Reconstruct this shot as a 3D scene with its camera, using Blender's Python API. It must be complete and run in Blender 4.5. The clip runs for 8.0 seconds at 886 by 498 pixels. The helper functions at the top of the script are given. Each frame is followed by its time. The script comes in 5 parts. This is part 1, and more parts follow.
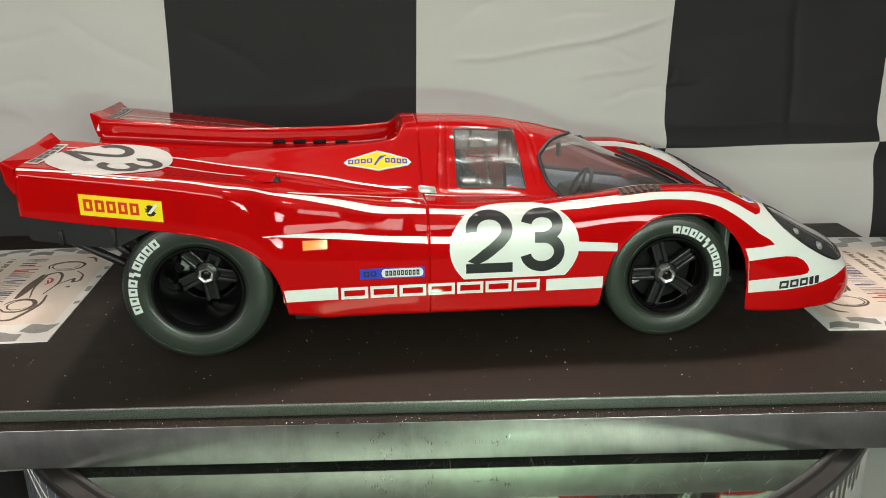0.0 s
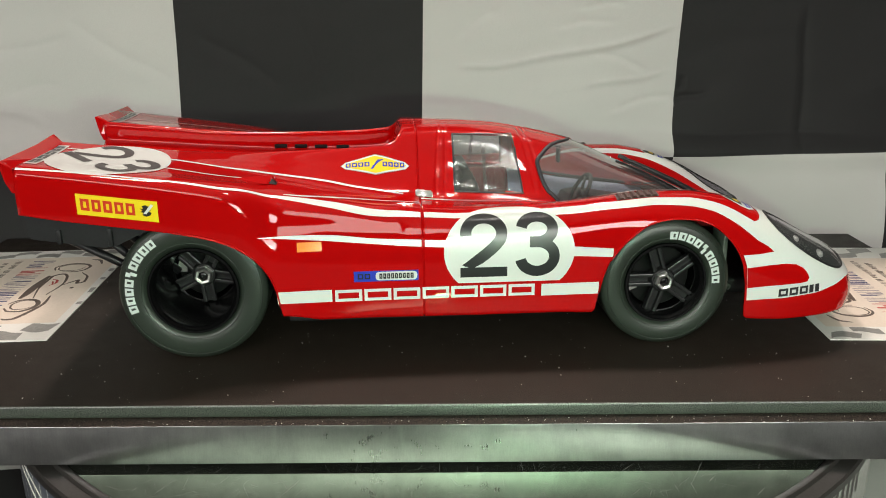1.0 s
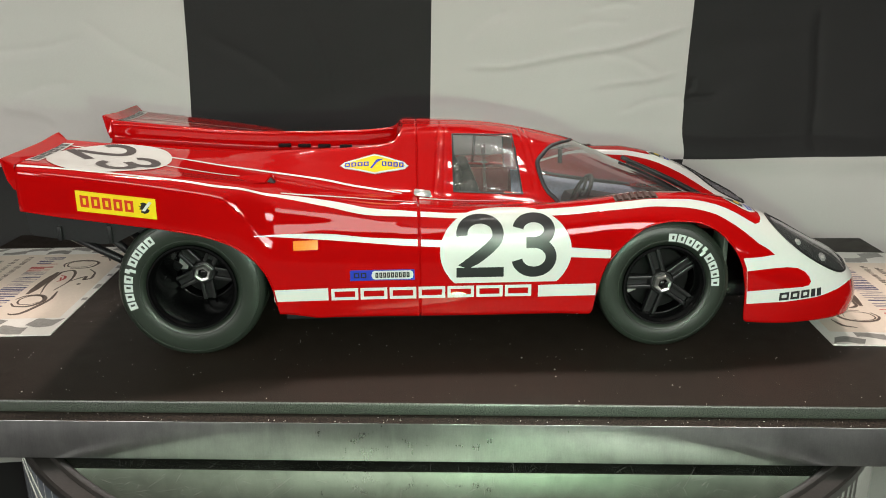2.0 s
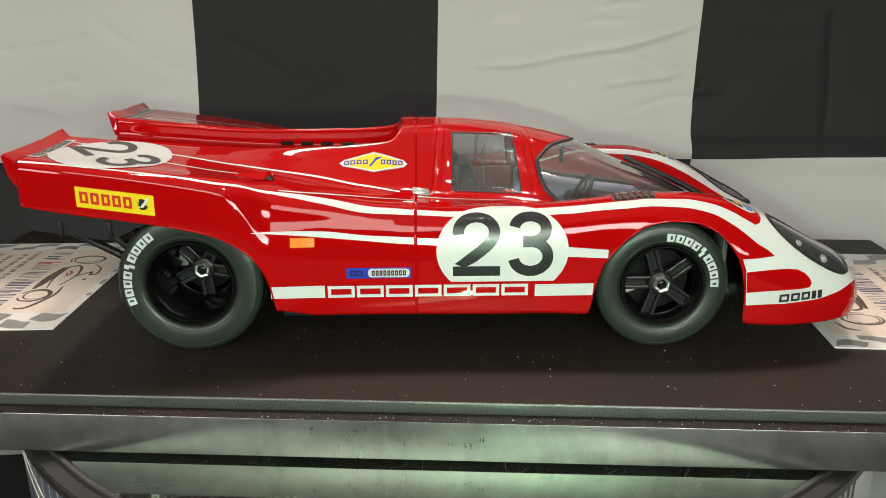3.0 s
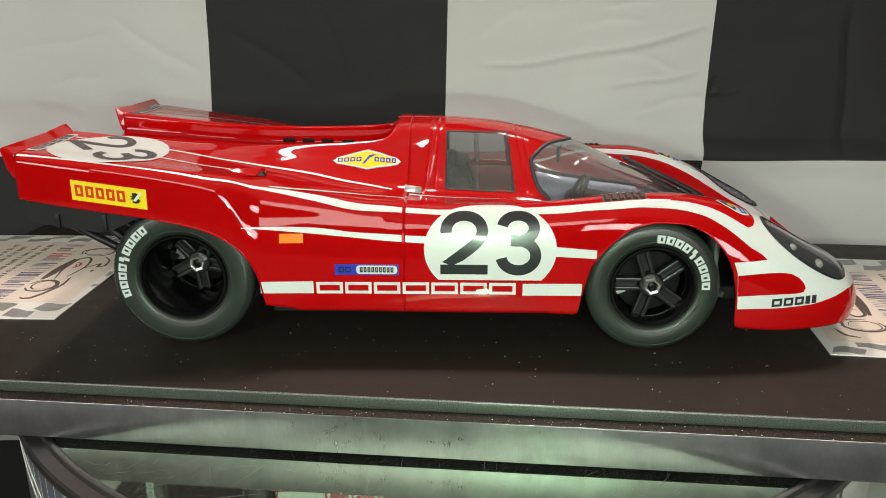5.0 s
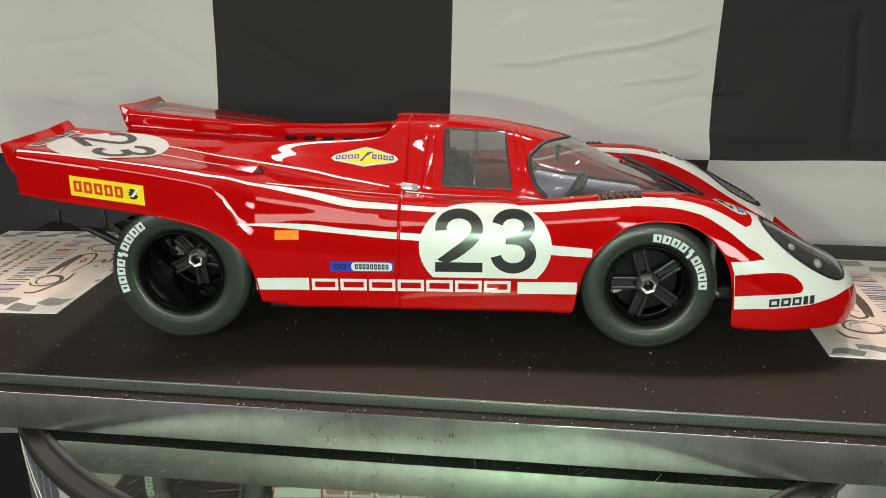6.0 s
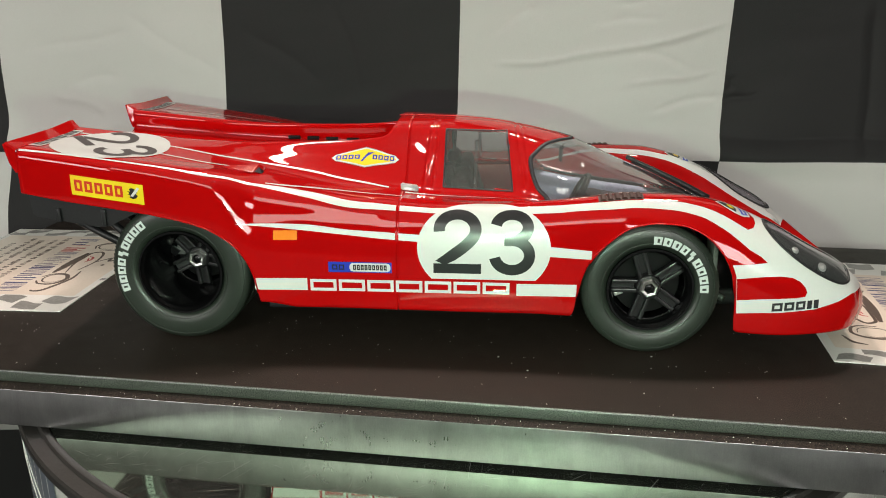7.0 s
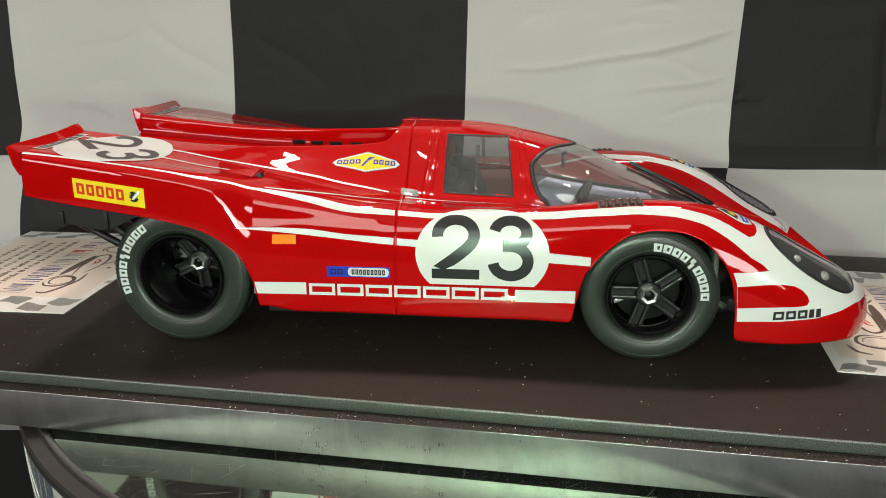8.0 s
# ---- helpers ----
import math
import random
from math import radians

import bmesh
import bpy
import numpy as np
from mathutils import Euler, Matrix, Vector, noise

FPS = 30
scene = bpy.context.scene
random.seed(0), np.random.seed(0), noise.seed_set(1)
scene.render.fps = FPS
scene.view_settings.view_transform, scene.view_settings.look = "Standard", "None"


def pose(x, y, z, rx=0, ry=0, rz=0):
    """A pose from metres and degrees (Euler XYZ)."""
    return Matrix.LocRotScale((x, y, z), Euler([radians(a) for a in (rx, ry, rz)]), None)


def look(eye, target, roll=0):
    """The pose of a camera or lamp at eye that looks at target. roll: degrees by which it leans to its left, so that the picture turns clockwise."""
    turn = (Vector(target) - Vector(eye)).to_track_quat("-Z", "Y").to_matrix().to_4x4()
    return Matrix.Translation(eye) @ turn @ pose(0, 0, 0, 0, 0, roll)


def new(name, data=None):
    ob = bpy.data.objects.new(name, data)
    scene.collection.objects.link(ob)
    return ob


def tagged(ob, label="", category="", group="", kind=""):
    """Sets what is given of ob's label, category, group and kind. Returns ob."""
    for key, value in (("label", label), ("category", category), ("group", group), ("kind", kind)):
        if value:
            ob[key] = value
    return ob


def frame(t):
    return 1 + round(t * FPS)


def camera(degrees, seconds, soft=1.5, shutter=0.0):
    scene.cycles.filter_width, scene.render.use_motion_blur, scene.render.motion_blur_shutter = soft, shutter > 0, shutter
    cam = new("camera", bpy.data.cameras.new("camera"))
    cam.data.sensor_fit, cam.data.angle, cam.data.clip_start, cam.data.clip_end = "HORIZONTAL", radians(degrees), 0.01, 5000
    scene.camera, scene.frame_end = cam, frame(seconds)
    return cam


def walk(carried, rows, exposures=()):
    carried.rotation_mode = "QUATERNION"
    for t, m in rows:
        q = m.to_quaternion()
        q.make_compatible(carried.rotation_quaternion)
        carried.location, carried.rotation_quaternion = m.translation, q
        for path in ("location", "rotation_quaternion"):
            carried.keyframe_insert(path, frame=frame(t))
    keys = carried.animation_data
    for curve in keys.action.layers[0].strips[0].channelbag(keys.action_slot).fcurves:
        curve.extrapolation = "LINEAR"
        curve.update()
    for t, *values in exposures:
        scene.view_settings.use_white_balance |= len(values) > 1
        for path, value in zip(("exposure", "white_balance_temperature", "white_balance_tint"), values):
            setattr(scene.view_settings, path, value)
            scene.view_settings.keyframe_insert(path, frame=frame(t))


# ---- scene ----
cam = camera(57.9, 8.0, soft=1.0)
# seconds, eye x y z, yaw, pitch, roll
ROWS = [
    (0.0, -0.03203, -0.37612, 0.14437, -6.237, -18.276, 0.378),
    (0.5, -0.02660, -0.37675, 0.14160, -5.400, -17.705, 0.344),
    (1.0, -0.02143, -0.37794, 0.14078, -4.603, -17.371, 0.268),
    (1.5, -0.01560, -0.37878, 0.14013, -3.663, -17.178, 0.243),
    (3.0, -0.00099, -0.37913, 0.13972, -1.297, -17.304, 0.217),
    (3.5, 0.00411, -0.37974, 0.13970, -0.561, -17.298, 0.179),
    (4.0, 0.00879, -0.37980, 0.13977, 0.113, -17.355, 0.142),
    (4.5, 0.01399, -0.37984, 0.13960, 0.878, -17.355, 0.119),
    (6.0, 0.02862, -0.37974, 0.13856, 2.978, -17.373, 0.124),
    (6.5, 0.03311, -0.37830, 0.13791, 3.772, -17.371, 0.178),
    (7.0, 0.03706, -0.37726, 0.13832, 4.447, -17.352, 0.209),
    (7.5, 0.04102, -0.37627, 0.13822, 5.168, -17.189, 0.215),
    (8.0, 0.04508, -0.37578, 0.13801, 5.861, -16.961, 0.190),
]
walk(cam, [(t, pose(x, y, z, 90 + pitch, roll, yaw)) for t, x, y, z, yaw, pitch, roll in ROWS],
     exposures=[(0.0, 0.0), (8.0, 0.0)])


# ---- light ----
world = bpy.data.worlds.new("hall")
scene.world = world
world.use_nodes = True
world.node_tree.nodes["Background"].inputs[0].default_value = (0.75, 0.8, 0.78, 1)
world.node_tree.nodes["Background"].inputs[1].default_value = 0.008


def area_lamp(x, y, z, length, width, watts, colour=(1.0, 0.97, 0.9), target=None, name="overhead_lamp"):
    data = bpy.data.lights.new(name, "AREA")
    data.shape, data.size, data.size_y, data.energy, data.color = "RECTANGLE", length, width, watts, colour
    ob = new(name, data)
    ob.matrix_world = look((x, y, z), target or (x, y + 0.001, 0))
    label = "overhead lamp added under the hall ceiling" if name == "overhead_lamp" else "soft white fill light added in front of the car"
    return tagged(ob, label, "lamp", kind="structure")


def torch(x, y, z, size, watts, colour, target):
    """The small cold lamp held up beside the viewer: it throws the car's shadow on the flag and shines back off the mirror disc."""
    data = bpy.data.lights.new("torch", "AREA")
    data.shape, data.size, data.energy, data.color = "DISK", size, watts, colour
    ob = new("torch", data)
    ob.matrix_world = look((x, y, z), target)
    return tagged(ob, "small greenish white lamp held beside the viewer", "lamp", kind="structure")


torch(0.035, -0.41, 0.098, 0.012, 0.55, (0.66, 1.0, 0.70), target=(0.0, 0.1, 0.06))
# front key light, widened into a soft fill so its reflections stay faint
area_lamp(-0.42, -2.45, 1.5, 1.3, 0.55, 13, (1.0, 0.99, 0.90), target=(0.05, 0, 0))
# two broad, low fill lights added to brighten the car's near side
area_lamp(-1.3, -1.75, 0.5, 0.9, 0.5, 14, (1.0, 0.98, 0.93), target=(0.0, 0, 0), name="front_fill")
area_lamp(0.6, -2.0, 0.52, 0.85, 0.42, 16, (1.0, 0.98, 0.93), target=(0.05, 0, 0), name="front_fill")
area_lamp(0.3, -0.85, 1.75, 0.1, 0.08, 2, (1.0, 0.9, 0.84), target=(0, 0, 0))
area_lamp(-0.35, 0.62, 1.75, 0.22, 0.16, 17, (1.0, 0.82, 0.73), target=(0, 0, 0))
area_lamp(0.45, 0.62, 1.75, 0.22, 0.16, 16, (1.0, 0.82, 0.73), target=(0, 0, 0))
# broad, weak area light added as ambient fill from above
area_lamp(0.0, 0.3, 1.78, 2.6, 2.8, 1.2, (1.0, 0.95, 0.95))


# ---- materials ----
def nodes_of(name):
    m = bpy.data.materials.new(name)
    m.use_nodes = True
    t = m.node_tree
    return m, t.nodes, t.links, t.nodes["Principled BSDF"]


def material(name, colour, rough=0.5, metal=0.0, vary=0.12, grain=900.0, bump=0.0, coat=0.0, patches=25.0, specular=0.5, ior=1.5, film=0.06):
    """Colour that varies at two scales, with fine relief; sizes count per metre."""
    m, n, l, b = nodes_of(name)
    place = n.new("ShaderNodeTexCoord")
    fine, broad = n.new("ShaderNodeTexNoise"), n.new("ShaderNodeTexNoise")
    fine.inputs["Scale"].default_value, fine.inputs["Detail"].default_value = grain, 3
    broad.inputs["Scale"].default_value, broad.inputs["Detail"].default_value = patches, 4
    for q in (fine, broad):
        l.new(place.outputs["Object"], q.inputs["Vector"])
    both = n.new("ShaderNodeMath")
    both.operation = "ADD"
    l.new(fine.outputs[0], both.inputs[0])
    l.new(broad.outputs[0], both.inputs[1])
    ramp = n.new("ShaderNodeValToRGB")
    ramp.color_ramp.elements[0].position, ramp.color_ramp.elements[1].position = 0.35, 0.65
    half = n.new("ShaderNodeMath")
    half.operation = "MULTIPLY"
    half.inputs[1].default_value = 0.5
    l.new(both.outputs[0], half.inputs[0])
    l.new(half.outputs[0], ramp.inputs[0])
    ramp.color_ramp.elements[0].color = (*[max(0, c * (1 - vary)) for c in colour], 1)
    ramp.color_ramp.elements[1].color = (*[min(1, c * (1 + vary)) for c in colour], 1)
    l.new(ramp.outputs[0], b.inputs["Base Color"])
    r = n.new("ShaderNodeMapRange")
    r.inputs["To Min"].default_value, r.inputs["To Max"].default_value = max(0.02, rough * 0.85), min(1, rough * 1.15)
    l.new(broad.outputs[0], r.inputs[0])
    l.new(r.outputs[0], b.inputs["Roughness"])
    b.inputs["Metallic"].default_value, b.inputs["Coat Weight"].default_value = metal, coat
    b.inputs["Coat Roughness"].default_value, b.inputs["Specular IOR Level"].default_value = film, specular
    b.inputs["IOR"].default_value = ior
    if bump:
        rel = n.new("ShaderNodeBump")
        rel.inputs["Strength"].default_value, rel.inputs["Distance"].default_value = bump, 0.0004
        l.new(fine.outputs[0], rel.inputs["Height"])
        l.new(rel.outputs[0], b.inputs["Normal"])
    return m


def clear(name, tint, gloss=0.03, strength=1.0, glare=0.0):
    """A thin clear sheet: see-through, with a pale diffuse veil painted in for reflected glare, and a mirror sheen by
    the angle.
    """
    m, n, l, b = nodes_of(name)
    out = n["Material Output"]
    see, shine = n.new("ShaderNodeBsdfTransparent"), n.new("ShaderNodeBsdfGlossy")
    mix, edge, power, gain = n.new("ShaderNodeMixShader"), n.new("ShaderNodeLayerWeight"), n.new("ShaderNodeMath"), n.new("ShaderNodeMath")
    see.inputs[0].default_value = (*tint, 1)
    shine.inputs["Roughness"].default_value = gloss
    edge.inputs[0].default_value = 0.5
    power.operation, power.inputs[1].default_value = "POWER", 4.5
    gain.operation, gain.inputs[1].default_value, gain.inputs[2].default_value = "MULTIPLY_ADD", 0.75 * strength, 0.045 * strength
    l.new(edge.outputs["Facing"], power.inputs[0])
    l.new(power.outputs[0], gain.inputs[0])
    l.new(gain.outputs[0], mix.inputs[0])
    veil, veiled = n.new("ShaderNodeBsdfDiffuse"), n.new("ShaderNodeMixShader")
    veil.inputs[0].default_value, veiled.inputs[0].default_value = (0.75, 0.8, 0.76, 1), glare
    l.new(see.outputs[0], veiled.inputs[1])
    l.new(veil.outputs[0], veiled.inputs[2])
    l.new(veiled.outputs[0], mix.inputs[1])
    l.new(shine.outputs[0], mix.inputs[2])
    l.new(mix.outputs[0], out.inputs[0])
    return m


RED = material("red_lacquer", (0.43, 0.0022, 0.0024), 0.5, coat=1.0, vary=0.04, grain=3000, patches=40, specular=0.0, film=0.032)
WHITE = material("white_decal", (0.68, 0.69, 0.665), 0.3, coat=0.5, vary=0.02, film=0.1)
BLACK_INK = material("black_decal", (0.012, 0.012, 0.013), 0.35, coat=0.3, vary=0.1, film=0.15)
YELLOW = material("yellow_decal", (0.85, 0.62, 0.01), 0.32, coat=0.5, vary=0.03)
BLUE = material("blue_decal", (0.015, 0.04, 0.42), 0.32, coat=0.5, vary=0.05)
INK_RED = material("red_decal", (0.62, 0.03, 0.01), 0.32, coat=0.5, vary=0.05)
ORANGE = material("orange_lens", (0.9, 0.22, 0.005), 0.25, coat=0.6, vary=0.06)
RUBBER = material("tyre_rubber", (0.021, 0.028, 0.021), 0.36, vary=0.3, bump=0.2, grain=2500, specular=0.65)
LETTER = material("tyre_print", (0.6, 0.66, 0.63), 0.55, vary=0.08)
RIM = material("black_wheel_metal", (0.003, 0.003, 0.0033), 0.24, vary=0.2, specular=0.45)
SPOKE = material("satin_spoke_metal", (0.006, 0.006, 0.0065), 0.38, vary=0.2, specular=0.6)
# black of the brake discs, and shade painted into rail slots and duct mouths
RECESS_BLACK = material("recess_black", (0.003, 0.003, 0.003), 0.5, vary=0.3, specular=0.2)
STEEL = material("bare_steel", (0.78, 0.78, 0.75), 0.34, metal=1.0, vary=0.12)
CHROME = material("chrome", (0.72, 0.72, 0.7), 0.3, metal=0.55, vary=0.06)
PLASTIC = material("black_plastic", (0.009, 0.009, 0.01), 0.45, vary=0.25, bump=0.1)
SEAL = material("grey_rubber_seal", (0.028, 0.028, 0.032), 0.5, vary=0.15)
LINER = material("red_inner_skin", (0.3, 0.014, 0.014), 0.45, vary=0.25)
LOUVRE = material("dark_louvre", (0.055, 0.026, 0.021), 0.5, vary=0.3)
CAST = material("grey_casting", (0.07, 0.085, 0.07), 0.4, vary=0.3)
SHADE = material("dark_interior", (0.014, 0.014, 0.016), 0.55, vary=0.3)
TUB = material("bluish_cockpit_lining", (0.3, 0.33, 0.43), 0.42, metal=0.6, vary=0.3)
SEAT = material("seat_cloth", (0.022, 0.016, 0.016), 0.8, vary=0.35, bump=0.3)
HEADLAMP = material("headlight_bowl", (0.03, 0.03, 0.032), 0.35, vary=0.2)
REFLECTOR = material("headlight_reflector", (0.42, 0.4, 0.43), 0.5, metal=0.15, vary=0.2)
GLASS = clear("windscreen_sheet", (0.8, 0.82, 0.82), 0.06, 2.6, 0.075)
PANE = clear("window_pane", (0.72, 0.72, 0.72), 0.14, 1.0, 0.06)
LENS = clear("headlight_cover", (0.85, 0.86, 0.87), 0.1, 3.0, 0.03)
CARD = material("coated_card", (0.78, 0.68, 0.58), 0.35, vary=0.04, coat=0.3)
CARD_WHITE = material("coated_card_white", (0.8, 0.79, 0.75), 0.35, vary=0.04, coat=0.3)
CARD_GREY = material("grey_print", (0.27, 0.265, 0.25), 0.35, vary=0.25, coat=0.3)
CARD_INK = material("dark_print", (0.05, 0.04, 0.04), 0.4, vary=0.15)
CARD_SLATE = material("slate_print", (0.1, 0.11, 0.14), 0.35, vary=0.2, coat=0.3)
CARD_PEN = material("brown_pen_print", (0.1, 0.07, 0.055), 0.4, vary=0.2)
CARD_NAVY = material("navy_print", (0.05, 0.05, 0.16), 0.4, vary=0.15)
CARD_RED = material("red_print", (0.5, 0.05, 0.05), 0.4, vary=0.15)
CLOTH_WHITE = material("white_flag_cloth", (0.5, 0.49, 0.47), 0.75, vary=0.07, grain=2200, bump=0.25, patches=9)
CLOTH_BLACK = material("black_flag_cloth", (0.017, 0.0165, 0.0167), 0.7, vary=0.3, grain=2200, bump=0.25, patches=9, specular=0.25)
CEILING = material("pale_ceiling_paint", (0.6, 0.58, 0.56), 0.85, vary=0.05, patches=1.5)
WALL = material("hall_drape", (0.06, 0.058, 0.056), 0.85, vary=0.06, patches=1.2)
FLOOR = material("hall_carpet", (0.05, 0.05, 0.055), 0.9, vary=0.2, grain=300, patches=2)
RIM_BLACK = material("turntable_rim_plastic", (0.03, 0.027, 0.026), 0.35, vary=0.25, bump=0.1)
FOIL = material("white_drum_film", (0.5, 0.5, 0.47), 0.25, metal=0.0, vary=0.12)


def stretched(n, l, place, scale, turn=0.0, detail=3.0, distortion=0.0):
    """Noise drawn out along one way; scale counts per metre on each axis."""
    m, q = n.new("ShaderNodeMapping"), n.new("ShaderNodeTexNoise")
    m.vector_type = "TEXTURE"
    m.inputs["Scale"].default_value, m.inputs["Rotation"].default_value = [1 / q for q in scale], (0, 0, turn)
    l.new(place.outputs["Object"], m.inputs[0])
    l.new(m.outputs[0], q.inputs["Vector"])
    q.inputs["Scale"].default_value, q.inputs["Detail"].default_value, q.inputs["Distortion"].default_value = 1.0, detail, distortion
    return q.outputs[0]


def ranged(n, l, source, a, b, lo, hi):
    r = n.new("ShaderNodeMapRange")
    for k, q in zip(("From Min", "From Max", "To Min", "To Max"), (a, b, lo, hi)):
        r.inputs[k].default_value = q
    l.new(source, r.inputs[0])
    return r.outputs[0]


def summed(n, l, *sources, operation="ADD"):
    out = sources[0]
    for q in sources[1:]:
        m = n.new("ShaderNodeMath")
        m.operation = operation
        l.new(out, m.inputs[0])
        l.new(q, m.inputs[1])
        out = m.outputs[0]
    return out


def brushed_lacquer(name, rubbed, speckled, lo, hi, ior, dust=(0.05, 0.05, 0.04)):
    """Black lacquer, rubbed up and down, speckled with dust and blotched with wear; the edge's speckle tone also holds
    a painted glow.
    """
    m, n, l, b = nodes_of(name)
    place = n.new("ShaderNodeTexCoord")
    streak = stretched(n, l, place, (1900, 1900, 60), detail=5)
    blotch = stretched(n, l, place, (130, 130, 200), detail=4, distortion=0.4)
    broad = stretched(n, l, place, (16, 16, 34), detail=3)
    speck = stretched(n, l, place, (2200, 2200, 2200), detail=4)
    rough = summed(n, l, ranged(n, l, streak, 0.3, 0.7, -0.03 * rubbed, 0.03 * rubbed), ranged(n, l, blotch, 0.3, 0.7, lo, hi), ranged(n, l, broad, 0.3, 0.7, -0.02, 0.03))
    l.new(rough, b.inputs["Roughness"])
    tone = n.new("ShaderNodeValToRGB")
    tone.color_ramp.elements[0].color, tone.color_ramp.elements[1].color = (0.0035, 0.0033, 0.003, 1), (*[0.008 + q * speckled for q in dust], 1)
    tone.color_ramp.elements[0].position, tone.color_ramp.elements[1].position = 0.38, 0.8
    l.new(speck, tone.inputs[0])
    l.new(tone.outputs[0], b.inputs["Base Color"])
    level = summed(n, l, ranged(n, l, streak, 0.3, 0.7, 1 - 0.16 * rubbed, 1 + 0.12 * rubbed), ranged(n, l, blotch, 0.32, 0.66, 1.0 - 0.22 * rubbed, 1.0 + 0.1 * rubbed), ranged(n, l, speck, 0.36, 0.64, 1 - 0.3 * speckled, 1 + 0.3 * speckled), operation="MULTIPLY")
    wear = stretched(n, l, place, (75, 75, 30), turn=0.3, detail=6, distortion=0.8)
    level = summed(n, l, level, ranged(n, l, wear, 0.3, 0.7, 1 - 0.6 * rubbed, 1 + 0.5 * rubbed), operation="MULTIPLY")
    l.new(level, b.inputs["Specular IOR Level"])
    b.inputs["IOR"].default_value = ior
    rel = n.new("ShaderNodeBump")
    rel.inputs["Strength"].default_value, rel.inputs["Distance"].default_value = 0.06 * speckled, 0.0003
    l.new(speck, rel.inputs["Height"])
    l.new(rel.outputs[0], b.inputs["Normal"])
    return m


def scratched_mirror():
    """A mirror dulled by dust and criss-crossed by fine scratches."""
    m, n, l, b = nodes_of("scratched_mirror")
    place = n.new("ShaderNodeTexCoord")
    lines = [ranged(n, l, stretched(n, l, place, (s, 3400, 40), a, 2, 0.8), 0.69, 0.74, 0, 0.4) for s, a in ((60, 0.2), (90, -0.5), (70, 1.0), (55, -1.2), (110, 0.7), (80, 1.5))]
    cloud = stretched(n, l, place, (22, 30, 30), detail=5, distortion=0.4)
    haze = summed(n, l, ranged(n, l, cloud, 0.3, 0.75, 0.03, 0.08), *lines)
    mirror, dull, mix = n.new("ShaderNodeBsdfGlossy"), n.new("ShaderNodeBsdfDiffuse"), n.new("ShaderNodeMixShader")
    mirror.inputs["Color"].default_value = (0.33, 0.41, 0.32, 1)
    l.new(ranged(n, l, cloud, 0.3, 0.7, 0.03, 0.055), mirror.inputs["Roughness"])
    dull.inputs["Color"].default_value = (0.3, 0.3, 0.28, 1)
    l.new(haze, mix.inputs[0])
    l.new(mirror.outputs[0], mix.inputs[1])
    l.new(dull.outputs[0], mix.inputs[2])
    l.new(mix.outputs[0], n["Material Output"].inputs[0])
    return m


PLINTH_FACE = brushed_lacquer("brushed_black_lacquer", 0.3, 0.1, 0.28, 0.325, 2.5)
PLINTH = brushed_lacquer("dusty_black_lacquer", 0.0, 1.0, 0.46, 0.54, 1.18, (0.062, 0.042, 0.03))
# green in this speckle tone paints the glow along the top board's edge
PLINTH_EDGE = brushed_lacquer("green_glow_speckled_lacquer", 0.2, 0.8, 0.34, 0.44, 1.7, (0.14, 0.18, 0.13))
MIRROR = scratched_mirror()


# ---- the form of the car body, in millimetres ----
MM = 0.001


def spline(keys, x):
    """Smooth curve without overshoot through (x, value) keys."""
    k = np.array([a for a, _ in keys], float)
    v = np.array([b for _, b in keys], float)
    h, d = np.diff(k), np.diff(v) / np.diff(k)
    m = np.zeros(len(k))
    m[0], m[-1] = d[0], d[-1]
    for i in range(1, len(k) - 1):
        if d[i - 1] * d[i] > 0:
            a, b = 2 * h[i] + h[i - 1], h[i] + 2 * h[i - 1]
            m[i] = (a + b) / (a / d[i - 1] + b / d[i])
    x = np.clip(np.asarray(x, float), k[0], k[-1])
    i = np.clip(np.searchsorted(k, x) - 1, 0, len(k) - 2)
    t = (x - k[i]) / h[i]
    return ((1 + 2 * t) * (1 - t) ** 2 * v[i] + t * (1 - t) ** 2 * h[i] * m[i]
            + t * t * (3 - 2 * t) * v[i + 1] + t * t * (t - 1) * h[i] * m[i + 1])


